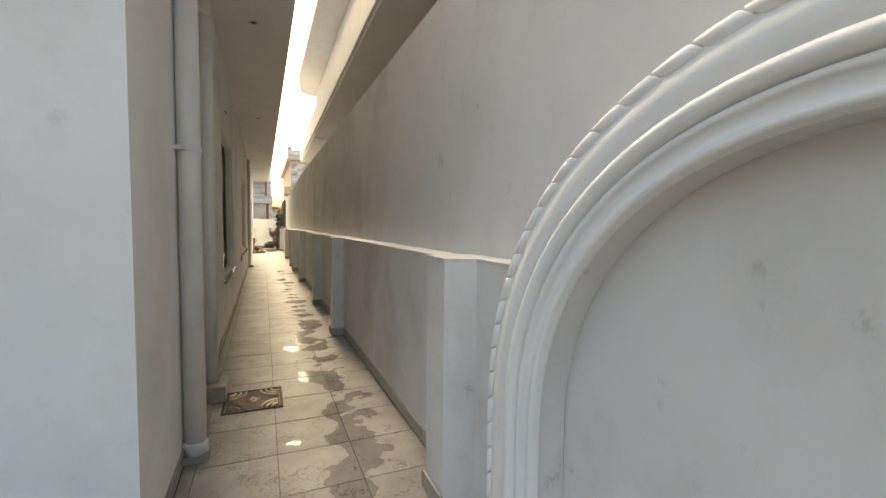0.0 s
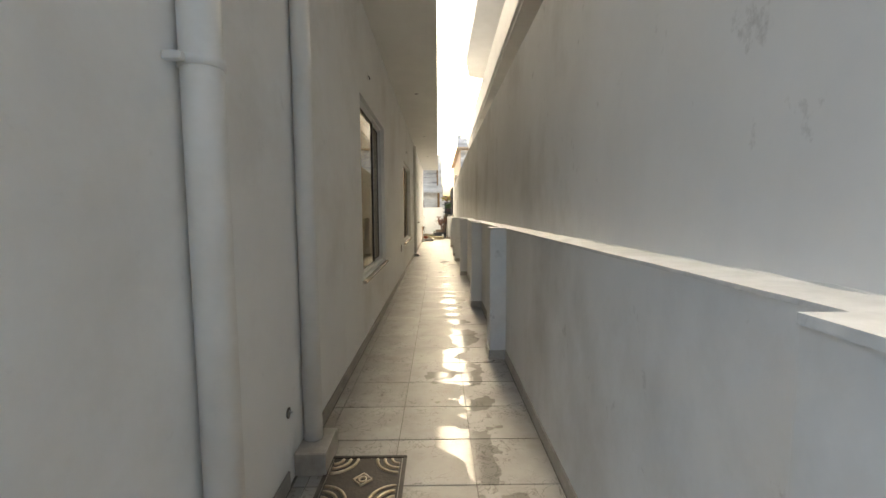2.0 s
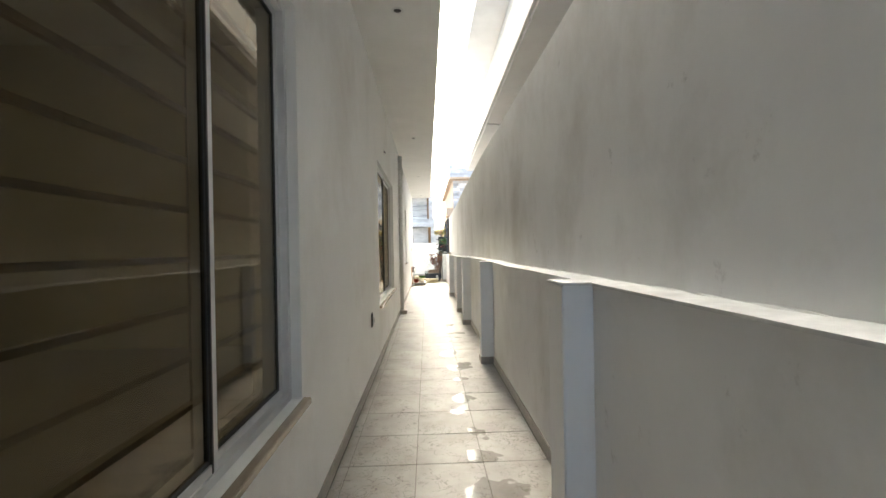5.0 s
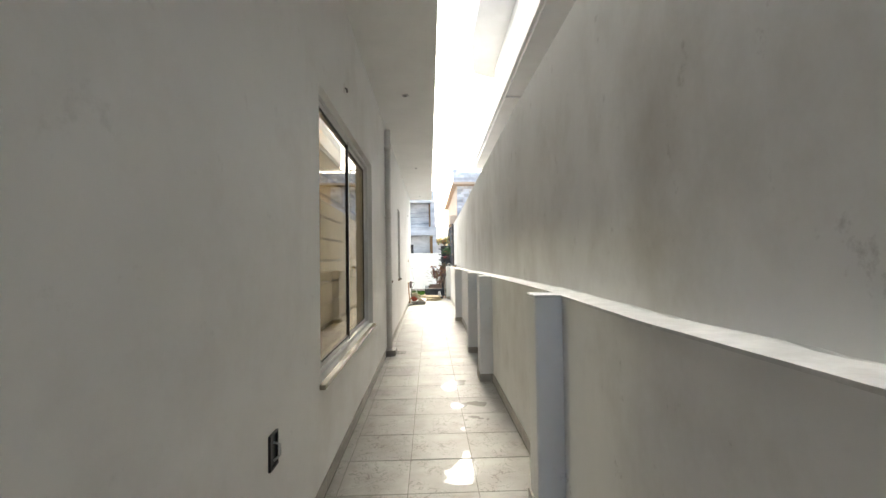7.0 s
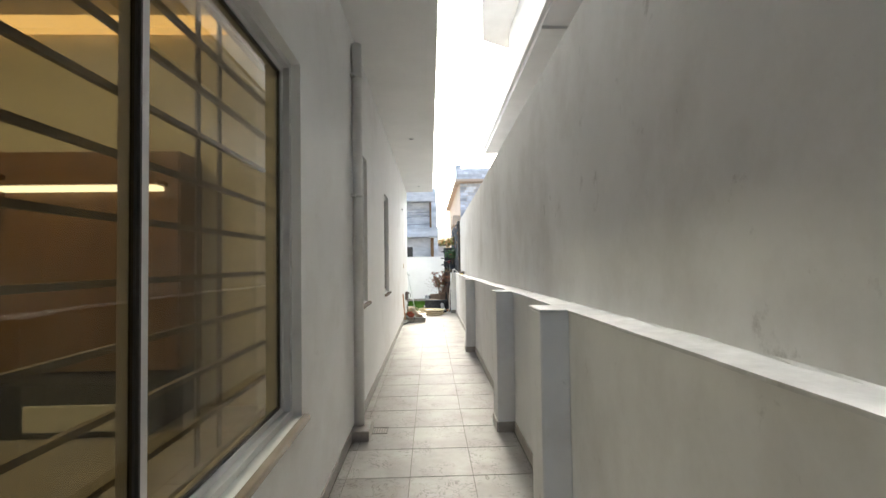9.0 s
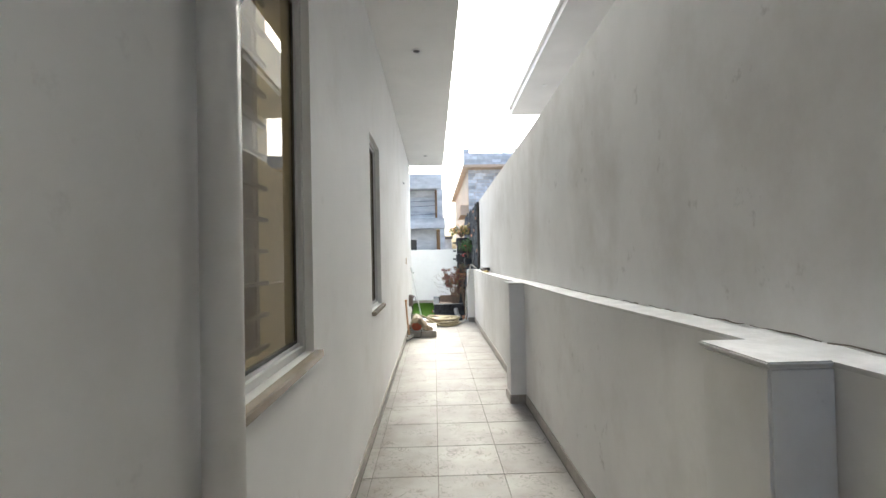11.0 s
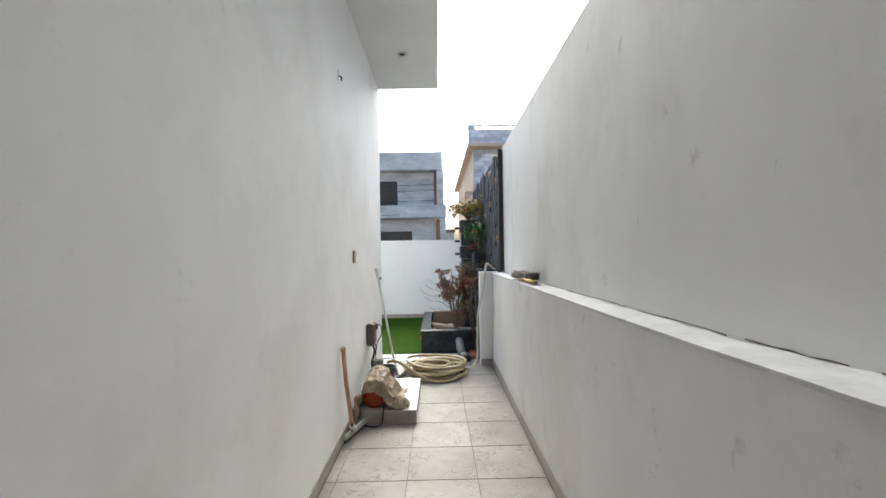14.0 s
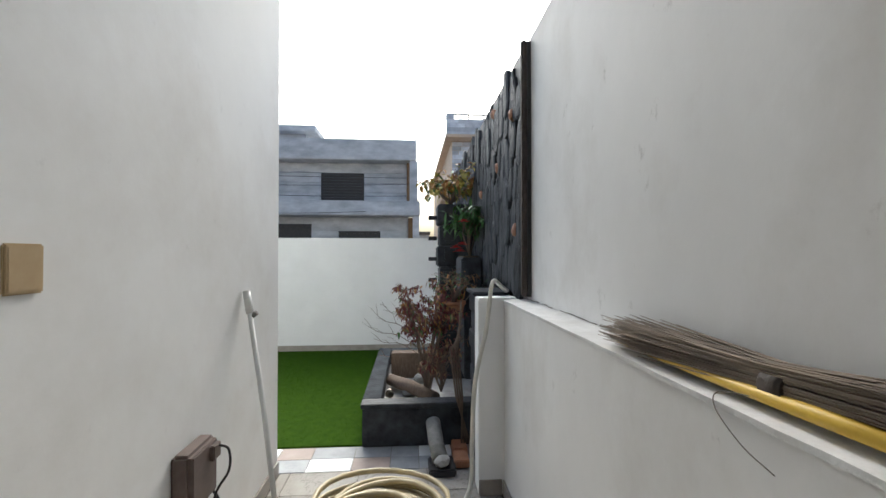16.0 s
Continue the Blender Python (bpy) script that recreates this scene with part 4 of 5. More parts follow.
# Slots aren't cut: dark strips carry the shade of the openings.
for i in range(-3, 4):
    w = 0.075 * math.sqrt(1 - (i / 4.2) ** 2)
    part("slot", box(-w, w, -0.0475, -0.0455, -0.012 + i * 0.019 - 0.004, -0.012 + i * 0.019 + 0.004, 0.001), DARK_STONE, fan, "dark strip coloured as a vent slot's shade")
part("cable", tube(smooth([(0.06, 0.10, -0.083), (0.085, -0.05, -0.083), (0.088, -0.125, -0.11), (0.075, -0.135, -0.185), (0.03, -0.18, -0.196), (-0.08, -0.15, -0.196)]), 0.006, 8), BLACK_PLASTIC, motor)


def draped_cloth(seed):
    """Stiff sackcloth thrown over the motor: a hood with creases, a wing on the step and a tail down its front."""
    bm = bmesh.new()
    nu, nv = 46, 40
    grid = []
    for j in range(nv + 1):
        v = j / nv
        row = []
        for i in range(nu + 1):
            u = 2 * i / nu - 1
            y = 21.415 + 0.53 * v + 0.035 * noise.noise(Vector((u * 2.1, 0.5, seed))) * (1 - v)
            top = 0.318 + 0.030 * math.sin(2.4 * v + 0.3) - 0.075 * max(0.0, 1 - v / 0.14) ** 1.3
            reach = 0.165 + 0.03 * noise.noise(Vector((v * 2.3, u, seed + 4)))
            k = abs(u)
            if k < 0.36:
                x, z = 0.085 * u / 0.36, top - 0.018 * (u / 0.36) ** 2
            else:
                f = (k - 0.36) / 0.64
                x = math.copysign(0.085 + reach * f ** 1.5 * (1.0 if u > 0 else 0.42), u)
                z = top - 0.018 - (top - 0.018 - 0.124) * min(1.0, f * 1.28) ** 0.85
            crease = 0.05 * (0.32 - abs(noise.noise(Vector((x * 8, y * 6, z * 5 + seed))))) + 0.028 * (0.3 - abs(noise.noise(Vector((x * 17, y * 15, z * 12 + seed)))))
            lift = min(1.0, max(0.0, (z - 0.12) / 0.08))
            x += crease * 0.8 * (u if k > 0.36 else u * 0.4) * lift
            z = max(0.119, z + crease * (0.35 + 0.65 * lift))
            row.append(bm.verts.new((x - 0.035, y, z)))
        grid.append(row)
    for p, q in zip(grid, grid[1:]):
        for i in range(nu):
            bm.faces.new((p[i], p[i + 1], q[i + 1], q[i]))
    ex = bmesh.ops.extrude_face_region(bm, geom=bm.faces[:])
    for vert in [g for g in ex["geom"] if isinstance(g, bmesh.types.BMVert)]:
        vert.co.z += 0.004
    return bm


def crumpled_end(cx, cy, z0, rx, ry, h, seed, n=22):
    bm = bmesh.new()
    grid = []
    for i in range(n + 1):
        row = []
        for j in range(n + 1):
            u, v = 2 * i / n - 1, 2 * j / n - 1
            d = min(1.0, math.hypot(u, v))
            x, y = u * rx, v * ry
            fold = 0.05 * (0.35 - abs(noise.noise(Vector((x * 16, y * 14, seed))))) + 0.025 * (0.3 - abs(noise.noise(Vector((x * 34, y * 30, seed + 3)))))
            row.append(bm.verts.new((cx + x, cy + y, z0 + max(0.004, h * (1 - d ** 2.4) + fold))))
        grid.append(row)
    for i in range(n):
        for j in range(n):
            if math.hypot(2 * (i + 0.5) / n - 1, 2 * (j + 0.5) / n - 1) < 1.06:
                bm.faces.new((grid[i][j], grid[i + 1][j], grid[i + 1][j + 1], grid[i][j + 1]))
    for v in [v for v in bm.verts if not v.link_faces]:
        bm.verts.remove(v)
    ex = bmesh.ops.extrude_face_region(bm, geom=bm.faces[:])
    for v in [g for g in ex["geom"] if isinstance(g, bmesh.types.BMVert)]:
        v.co.z += 0.004
    return bm


sack = thing("sackcloth", "crumpled brown sackcloth thrown over a motor on the step", "cloth")
part("hood", draped_cloth(2.0), BURLAP, sack)
part("wing", crumpled_end(0.175, 21.52, 0.1145, 0.095, 0.105, 0.06, 7.0), BURLAP, sack, "bunched end lying on the step")
part("tail", tube(smooth([(-0.165, 21.52, 0.20), (-0.175, 21.43, 0.15), (-0.172, 21.375, 0.08), (-0.168, 21.35, 0.022)], 5), [0.03 + 0.010 * math.sin(q) for q in range(16)], 9), BURLAP, sack, "bunched tail hanging over the step")

# ---- squeegee leaning on the wall ----
sq = thing("floor_squeegee", "wooden-handled floor squeegee leaning against the white wall", "squeegee")
part("handle", tube([(-0.196, 21.055, 0.705), (-0.186, 21.09, 0.45), (-0.155, 21.165, 0.06)], [0.017, 0.0165, 0.016], 12), WOOD, sq)
part("grip", lathe([(0.016, -0.012), (0.021, -0.006), (0.021, 0.012), (0.012, 0.02)], (-0.1965, 21.052, 0.715), 12), WOOD, sq)
head = bmesh.new()
add_box(head, -0.20, 0.20, -0.016, 0.016, 0.018, 0.058, 0.006)
hd = part("head", head, PALE_HOSE, sq, "dirty cream plastic head")
hd.matrix_basis = pose(-0.142, 21.26, 0, 0, 0, 74)
bl = part("blade", box(-0.205, 0.205, -0.005, 0.005, 0.001, 0.022), BLACK_PLASTIC, sq, "black rubber blade")
bl.matrix_basis = pose(-0.142, 21.26, 0, 0, 0, 74)
part("socket", tube([(-0.158, 21.158, 0.10), (-0.150, 21.18, 0.05)], 0.023, 12), WHITE_PLASTIC, sq)

# ---- meter box with cables ----
mb = thing("junction_box", "brown plastic electrical box with hanging black cables on the wall", "electrical box", at=(LEFT, 22.33, 0.595))
part("body", box(0.0005, 0.07, -0.10, 0.11, -0.12, 0.11, 0.012), BROWN_PLASTIC, mb)
part("cover", box(0.0705, 0.079, -0.09, 0.10, -0.11, 0.10, 0.004), BROWN_PLASTIC, mb)
part("breaker", box(0.0795, 0.10, 0.03, 0.09, 0.03, 0.09, 0.004), BROWN_PLASTIC, mb, "small brown breaker")
for k, dy in enumerate((-0.03, 0.02, 0.12)):
    part("cable", tube(smooth([(0.05, dy, -0.12), (0.065, dy + 0.03, -0.2), (0.042, dy - 0.02, -0.30), (0.06, dy, -0.38 - 0.02 * k)]), 0.006, 8), BLACK_PLASTIC, mb)
part("cable", tube(smooth([(0.10, 0.07, 0.08), (0.13, 0.09, 0.05), (0.135, 0.08, -0.03), (0.09, 0.06, -0.12), (0.07, 0.04, -0.30)]), 0.005, 8), BLACK_PLASTIC, mb)

# ---- pump and taps by the step ----
pump = thing("water_pump", "small dusty grey water pump with pipe fittings on the floor", "pump", at=(-0.125, 22.37, 0.0))
part("motor", tube([(0, -0.10, 0.09), (0, -0.08, 0.09), (0, 0.06, 0.09), (0, 0.07, 0.09)], [0.04, 0.06, 0.06, 0.045], 20), DUSTY, pump)
part("base", box(-0.06, 0.06, -0.08, 0.06, 0.0015, 0.035, 0.006), IRON, pump)
part("head", lathe([(0.03, -0.03), (0.055, -0.02), (0.055, 0.02), (0.03, 0.035)], (0, 0.10, 0.09), 18), DUSTY, pump)
part("riser", tube([(-0.03, -0.02, 0.13), (-0.03, -0.02, 0.30), (-0.03, -0.02, 0.31)], [0.022, 0.022, 0.018], 12), DUSTY, pump)
part("union", lathe([(0.024, 0.20), (0.033, 0.205), (0.033, 0.24), (0.024, 0.245)], (-0.03, -0.02, 0), 6), DUSTY, pump)
part("valve", tube([(-0.045, -0.02, 0.275), (0.06, -0.01, 0.28)], 0.024, 12), DUSTY, pump)
part("outlet", tube(smooth([(0.03, -0.01, 0.27), (0.04, 0.0, 0.22), (0.035, 0.02, 0.14)]), 0.016, 12), STEEL, pump)
part("handle", box(-0.02, 0.07, -0.018, -0.002, 0.306, 0.314, 0.003), STEEL, pump)

bk = thing("bucket", "black bucket with a purple lower half and wire handle", "bucket", at=(-0.045, 22.52, 0.0))
part("body", lathe([(0.075, 0.0015), (0.078, 0.01), (0.088, 0.13)], (0, 0, 0), 28), PURPLE, bk, "purple plastic body")
part("rim", lathe([(0.0885, 0.131), (0.094, 0.135), (0.098, 0.185), (0.102, 0.19), (0.092, 0.19), (0.086, 0.14), (0.08, 0.135)], (0, 0, 0), 28), BLACK_PLASTIC, bk)
part("handle", tube([(0.1 * math.cos(a), 0.02 + 0.02 * math.sin(a), 0.18 + 0.09 * math.sin(a)) for a in [math.pi * i / 14 for i in range(15)]], 0.004, 8), BLACK_PLASTIC, bk)

# ---- floor wiper with a long white pole leaning on the wall corner ----
wiper = thing("floor_wiper", "floor wiper with a long white pole leaning on the wall", "wiper")
part("pole", tube([(-0.192, 22.88, 1.235), (-0.07, 22.79, 0.62), (0.05, 22.655, 0.055)], 0.0125, 12), WHITE_PLASTIC, wiper)
part("grip", tube([(-0.199, 22.883, 1.255), (-0.176, 22.871, 1.14)], 0.019, 12), WHITE_PLASTIC, wiper)
part("clip", tube([(-0.172, 22.869, 1.12), (-0.14, 22.869, 1.145)], 0.013, 10), DUSTY, wiper, "dirty grey clip")
part("socket", tube([(0.035, 22.675, 0.12), (0.052, 22.652, 0.045)], 0.019, 12), DUSTY, wiper)
hd = part("head", box(-0.18, 0.18, -0.014, 0.014, 0.022, 0.056, 0.006), WHITE_PLASTIC, wiper, "dirty white head")
hd.matrix_basis = pose(0.06, 22.65, 0, 0, 0, 68)
bl = part("blade", box(-0.185, 0.185, -0.004, 0.004, 0.0015, 0.024), DUSTY, wiper, "grey rubber blade")
bl.matrix_basis = pose(0.06, 22.65, 0, 0, 0, 68)


# ---- hose: loose coil on the floor, one end over the post ----
def coil_points():
    pts, r2 = [], random.Random(5)
    turns = 12
    for i in range(turns * 22):
        t = i / 22
        a = 2 * math.pi * t
        k = int(t)
        grow = 0.272 + 0.085 * math.sin(k * 2.4) + 0.035 * math.sin(a + k * 1.7)
        pts.append((0.50 + 0.018 * math.sin(k * 3.1) + grow * math.cos(a), 22.86 + 0.02 * math.cos(k * 2.2) + grow * 0.92 * math.sin(a), 0.018 + 0.0122 * t * (0.9 + 0.1 * math.sin(a * 1.0 + k)) + 0.010 * math.sin(a * 2 + k * 1.3) * min(1, t / 3)))
    return pts


hs = thing("garden_hose", "coiled yellowed garden hose lying on the tiles", "hose")
part("coil", tube(coil_points(), 0.0158, 10), HOSE, hs)
part("loose_end", tube(smooth([(0.40, 22.50, 0.04), (0.27, 22.53, 0.10), (0.14, 22.56, 0.185), (0.04, 22.57, 0.235), (-0.05, 22.56, 0.225)]), 0.017, 12), HOSE, hs)
part("front_loop", tube(smooth([(0.40, 22.50, 0.04), (0.50, 22.475, 0.022), (0.62, 22.50, 0.02), (0.72, 22.58, 0.02), (0.79, 22.72, 0.02)]), 0.0135, 10), HOSE, hs)
h2 = thing("garden_hose", "pale hose hanging over the white end post", "hose")
part("hose", tube(smooth([(1.30, 23.42, 1.20), (1.26, 23.30, 1.215), (1.20, 23.22, 1.26), (1.155, 23.14, 1.285), (1.13, 23.115, 1.24), (1.10, 23.11, 1.0), (1.03, 23.09, 0.70), (1.01, 23.08, 0.35), (1.0, 23.06, 0.12), (0.93, 23.0, 0.03), (0.80, 22.95, 0.03)]), 0.0135, 12), PALE_HOSE, h2)

# ---- straw broom on the ledge ----
br = thing("broom", "worn brown straw broom with a yellow handle on the ledge", "broom")
zb = 1.186
part("handle", tube([(1.258, 20.99, zb + 0.018), (1.252, 21.2, zb + 0.018), (1.250, 21.45, zb + 0.012), (1.252, 21.80, zb + 0.010)], [0.013, 0.0135, 0.010, 0.008], 12), YELLOW, br)
part("handle_end", lathe([(0.015, -0.004), (0.0155, 0.004), (0.008, 0.006)], (1.258, 20.985, zb + 0.018), 12), BLACK_PLASTIC, br)
bm = bmesh.new()
for k in range(420):
    a, b = rng.uniform(-1, 1), rng.uniform(0, 1)
    spread = rng.uniform(0.6, 1.0)
    p0 = (1.282 + 0.03 * a, 21.05 + 0.10 * rng.random(), zb + 0.03 + 0.055 * b)
    p1 = (1.278 + 0.026 * a, 21.30, zb + 0.024 + 0.045 * b)
    p2 = (1.272 + 0.066 * a * spread, 21.62 + 0.26 * rng.random(), zb + 0.004 + 0.10 * b * spread * rng.uniform(0.5, 1.0))
    tube([p0, p1, p2], [0.0022, 0.0022, 0.0011], 3, bm, False)
tagged(part("bristles", bm, STRAW, br, "brown straw bristles"), kind="stuff")
part("binding", tube([(1.278, 21.255, zb + 0.035), (1.278, 21.30, zb + 0.035)], 0.034, 16), DARK_STONE, br, "dark wire binding")
part("wire", tube(smooth([(1.25, 21.30, zb + 0.01), (1.214, 21.35, zb + 0.006), (1.200, 21.34, zb - 0.02), (1.200, 21.28, zb - 0.06), (1.204, 21.22, zb - 0.08)]), 0.0011, 6), IRON, br)

# ---- yard: turf, pavers, planter ----
turf_bm = box(-6.9, 0.287, 23.87, BACK - 0.02, -0.044, 0.010)
turf = structure("lawn", turf_bm, TURF, "bright green artificial turf in the back yard", "lawn")
bm = bmesh.new()
for k in range(26000):
    x, y = rng.uniform(-2.2, 0.285), rng.uniform(23.88, BACK - 0.03)
    a, h, w = rng.uniform(0, math.pi), rng.uniform(0.004, 0.009), 0.0025
    dx, dy = math.cos(a) * w, math.sin(a) * w
    lx, ly = rng.uniform(-0.008, 0.008), rng.uniform(-0.008, 0.008)
    vs = [bm.verts.new(p) for p in ((x - dx, y - dy, 0.009), (x + dx, y + dy, 0.009), (x + lx, y + ly, 0.009 + h))]
    bm.faces.new(vs)
me = bpy.data.meshes.new("turf_blades")
bm.to_mesh(me)
bm.free()
me.materials.append(TURF)
tagged(new("turf_blades", me), "short green plastic turf blades", "grass", kind="stuff")
structure("baseboard_back", box(-6.9, 1.3, BACK - 0.012, BACK - 0.0005, 0.001, 0.09), SKIRTING, "grey tile skirting along the back wall", "skirting")
strip = tagged(new("pavement"), "strip of mixed grey, white and brown paving before the turf", "pavement", kind="structure")
x, k = -1.6, 0
for w in (0.30, 0.25, 0.28, 0.26, 0.22, 0.24, 0.3, 0.26, 0.2, 0.24, 0.22):
    for j in range(2):
        part("paver", box(x + 0.002, x + w - 0.002, 23.50 + j * 0.18, 23.676 + j * 0.18, -0.005, 0.002, 0.0015), (PAVER_GREY, PAINT_WHITE, PAVER_BROWN, PAVER_GREY, PAVER_GREY)[(k + 2 * j) % 5], strip)
    x += w
    k += 1

pl = thing("planter_bed", "raised planter bed clad in black slate with a grey rim", "planter")
X0, X1, Y0, Y1, H = 0.29, 1.30, 23.83, 25.75, 0.325
part("front_wall", box(X0, X1, Y0, Y0 + 0.12, 0.0, H - 0.035, 0.008), SLATE, pl)
part("side_wall", box(X0, X0 + 0.12, Y0 + 0.121, Y1, 0.0, H - 0.035, 0.008), SLATE, pl)
part("back_wall", box(X0 + 0.121, X1, Y1 - 0.12, Y1, 0.0, H - 0.035, 0.008), SLATE, pl)
part("front_rim", box(X0 - 0.012, X1, Y0 - 0.012, Y0 + 0.13, H - 0.034, H, 0.006), SLATE, pl, "worn black slate rim")
part("side_rim", box(X0 - 0.012, X0 + 0.13, Y0 + 0.131, Y1 + 0.01, H - 0.034, H, 0.006), SLATE_GREY, pl, "worn grey slate rim")
part("back_rim", box(X0 + 0.131, X1, Y1 - 0.13, Y1 + 0.01, H - 0.034, H, 0.006), SLATE_GREY, pl, "worn grey slate rim")
part("fill", box(X0 + 0.121, X1, Y0 + 0.121, Y1 - 0.121, 0.0, 0.16), SAND, pl, "dry sandy fill")


def rock(r, seed, flat=0.7):
    bm = bmesh.new()
    bmesh.ops.create_icosphere(bm, subdivisions=2, radius=r)
    for v in bm.verts:
        v.co *= 1 + 0.35 * noise.noise(v.co / r * 0.9 + Vector((seed, 0, 0)))
        v.co.z *= flat
    return bm


for k, (x, y, r) in enumerate(((0.50, 24.25, 0.05), (0.62, 24.5, 0.045), (0.9, 24.2, 0.06), (0.75, 24.9, 0.07))):
    thing("stone", "rounded pale grey stone lying in the planter", "stone", rock(r, k * 3.1), DUSTY, (x, y, 0.16 + r * 0.55))
thing("log", "weathered brown log lying across the planter", "log", tube([(0.46, 24.75, 0.235), (0.66, 24.5, 0.24), (0.86, 24.2, 0.235)], [0.055, 0.06, 0.05], 12), BARK)
thing("wooden_box", "brown wooden board box at the back of the planter", "box", box(0.45, 1.0, 25.05, 25.2, 0.161, 0.42, 0.006), BARK)
sp = thing("garden_spotlight", "small silver garden spotlight in the planter", "spotlight", at=(0.47, 24.35, 0.161))
part("stake", tube([(0, 0, 0), (0, 0, 0.05)], 0.008, 8), BLACK_PLASTIC, sp)
part("lamp_head", tube([(0, 0.03, 0.09), (0, -0.01, 0.085), (0, -0.04, 0.08)], [0.02, 0.033, 0.037], 16), STEEL, sp)
tp = thing("pipe_cap", "small red and white pipe cap on the turf edge", "pipe cap", at=(0.255, 24.75, 0.012))
part("body", tube([(0, 0, 0.03), (0.03, 0, 0.03)], 0.025, 14), WHITE_PLASTIC, tp)
part("ring", tube([(-0.014, 0, 0.03), (-0.001, 0, 0.03)], 0.029, 14), ORANGE, tp)

# grey plastic channel and bricks in the corner beside the post
ch = thing("drain_channel", "grey plastic gutter piece standing on the paving", "gutter", at=(0.0, 0.0, 0.0))
part("trough", tube([(0.82, 23.80, 0.19), (0.83, 23.62, 0.12), (0.85, 23.45, 0.07)], 0.055, 16), DUSTY, ch)
part("base", box(0.77, 0.95, 23.36, 23.56, 0.0, 0.05, 0.01), BLACK_PLASTIC, ch)
part("stone_weight", rock(0.05, 4.4), SAND, ch).location = (0.86, 23.42, 0.085)
for k, (x, y) in enumerate(((1.0, 23.55), (1.01, 23.73))):
    thing("brick", "loose red-brown brick on the paving by the post", "brick", box(x - 0.055, x + 0.05, y - 0.08, y + 0.08, 0.0025, 0.055, 0.006), TERRACOTTA)


# ---- slate-clad garden wall ----
bg = structure("wall_stone_cladding", box(UPPER - 0.022, UPPER - 0.0005, 23.02, 27.09, 1.20, 2.69), ALU_DARK, "dark feature wall clad in long black slate pieces", "wall")
part("edge_strip", box(UPPER - 0.055, UPPER - 0.023, 23.02, 23.062, 1.201, 2.70, 0.008), DARK_STONE, bg, "dark brown rough edge strip")


def slate_piece(w, h, d, seed):
    bm = bmesh.new()
    n, r = 9, random.Random(seed)
    low, mid, top = [], [], []
    for i in range(n):
        a = 2 * math.pi * i / n
        k = r.uniform(0.82, 1.08)
        y, z = 0.5 * w * k * math.cos(a), 0.5 * h * k * (abs(math.sin(a)) ** 0.8) * (1 if math.sin(a) >= 0 else -1)
        low.append(bm.verts.new((0, y, z)))
        mid.append(bm.verts.new((-d * 0.75, y * 0.96, z * 0.97)))
        top.append(bm.verts.new((-d * r.uniform(0.9, 1.1), y * 0.72, z * 0.82)))
    for a, b in ((low, mid), (mid, top)):
        for i in range(n):
            bm.faces.new((a[i], a[(i + 1) % n], b[(i + 1) % n], b[i]))
    bm.faces.new(top)
    return bm


slates = [mesh_of("slate", slate_piece(0.125 + 0.02 * (k % 3), 0.27 + 0.05 * (k % 4), 0.018 + 0.009 * (k % 3), k), SLATE) for k in range(8)]
srng = random.Random(3)
count = 0
y = 23.15
while y < 27.0 and count < 295:
    z = 1.24 + srng.uniform(-0.05, 0.1)
    while z < 2.62 and count < 295:
        o = new("slate", srng.choice(slates))
        o.parent = bg
        o.location = (UPPER - 0.0222, y + srng.uniform(-0.02, 0.02), min(max(z, 1.34), 2.54))
        o.rotation_euler = (radians(srng.uniform(-16, 16)), 0, radians(srng.uniform(-3, 3)))
        z += srng.uniform(0.19, 0.27)
        count += 1
    y += srng.uniform(0.095, 0.12)
for k, (y, z) in enumerate(((23.22, 1.60), (23.3, 2.35), (23.75, 2.1), (23.9, 2.55), (24.5, 2.0))):
    bmr = rock(0.026, 9 + k, 1.6)
    o = part("pebble", bmr, COPPER_STONE, bg, "copper-brown pebble set in the slate")
    o.location = (UPPER - 0.045, y, z)

# black slate pillar stack and shelf beside the post
ps = thing("slate_pillar", "stacked black slate pillar behind the white post", "pillar")
z = 0.0
k = 0
while z < 1.16:
    h = srng.uniform(0.10, 0.17)
    h = min(h, 1.18 - z)
    part("block", box(1.075 + srng.uniform(-0.012, 0.01), UPPER - 0.061, 23.306, 23.62 + srng.uniform(-0.015, 0.015), z + 0.001, z + h - 0.004, 0.008), SLATE, ps)
    z += h
part("top_slab", box(1.05, UPPER - 0.061, 23.304, 23.66, 1.181, 1.205, 0.005), SLATE_GREY, ps)
pt = thing("wall_planter", "black slate wall planter box with a hanging lip", "planter", at=(0, 0, 0))
part("box", box(1.10, UPPER - 0.07, 24.35, 24.80, 0.95, 1.42, 0.012), SLATE, pt)
part("pedestal", box(1.13, UPPER - 0.07, 24.38, 24.78, 0.33, 0.949, 0.012), SLATE, pt)
part("soil", box(1.12, UPPER - 0.09, 24.37, 24.78, 1.4205, 1.435), SOIL, pt)
tw = thing("slate_tower", "tall black slate plant tower with square niches", "planter")
z = 0.0
for k in range(9):
    h = 0.22
    part("block", box(0.93 + 0.02 * (k % 2), 1.27, 25.0, 25.38 - 0.02 * (k % 3), z + 0.001, z + h - 0.006, 0.012), SLATE, tw)
    if k > 4:
        # No hole is cut; a flat black plate gives the niche's inner shade.
        part("niche", box(1.0, 1.1, 24.985, 24.999, z + 0.05, z + 0.17, 0.003), BLACK_PLASTIC, tw, "flat black square standing for niche shade")
        part("bracket", box(0.84, 0.928, 25.1, 25.2, z + 0.06, z + 0.10, 0.004), BLACK_PLASTIC, tw)
    z += h
pot = thing("plant_pot", "terracotta pot hanging on the slate wall", "pot", at=(1.01, 24.22, 0.90))
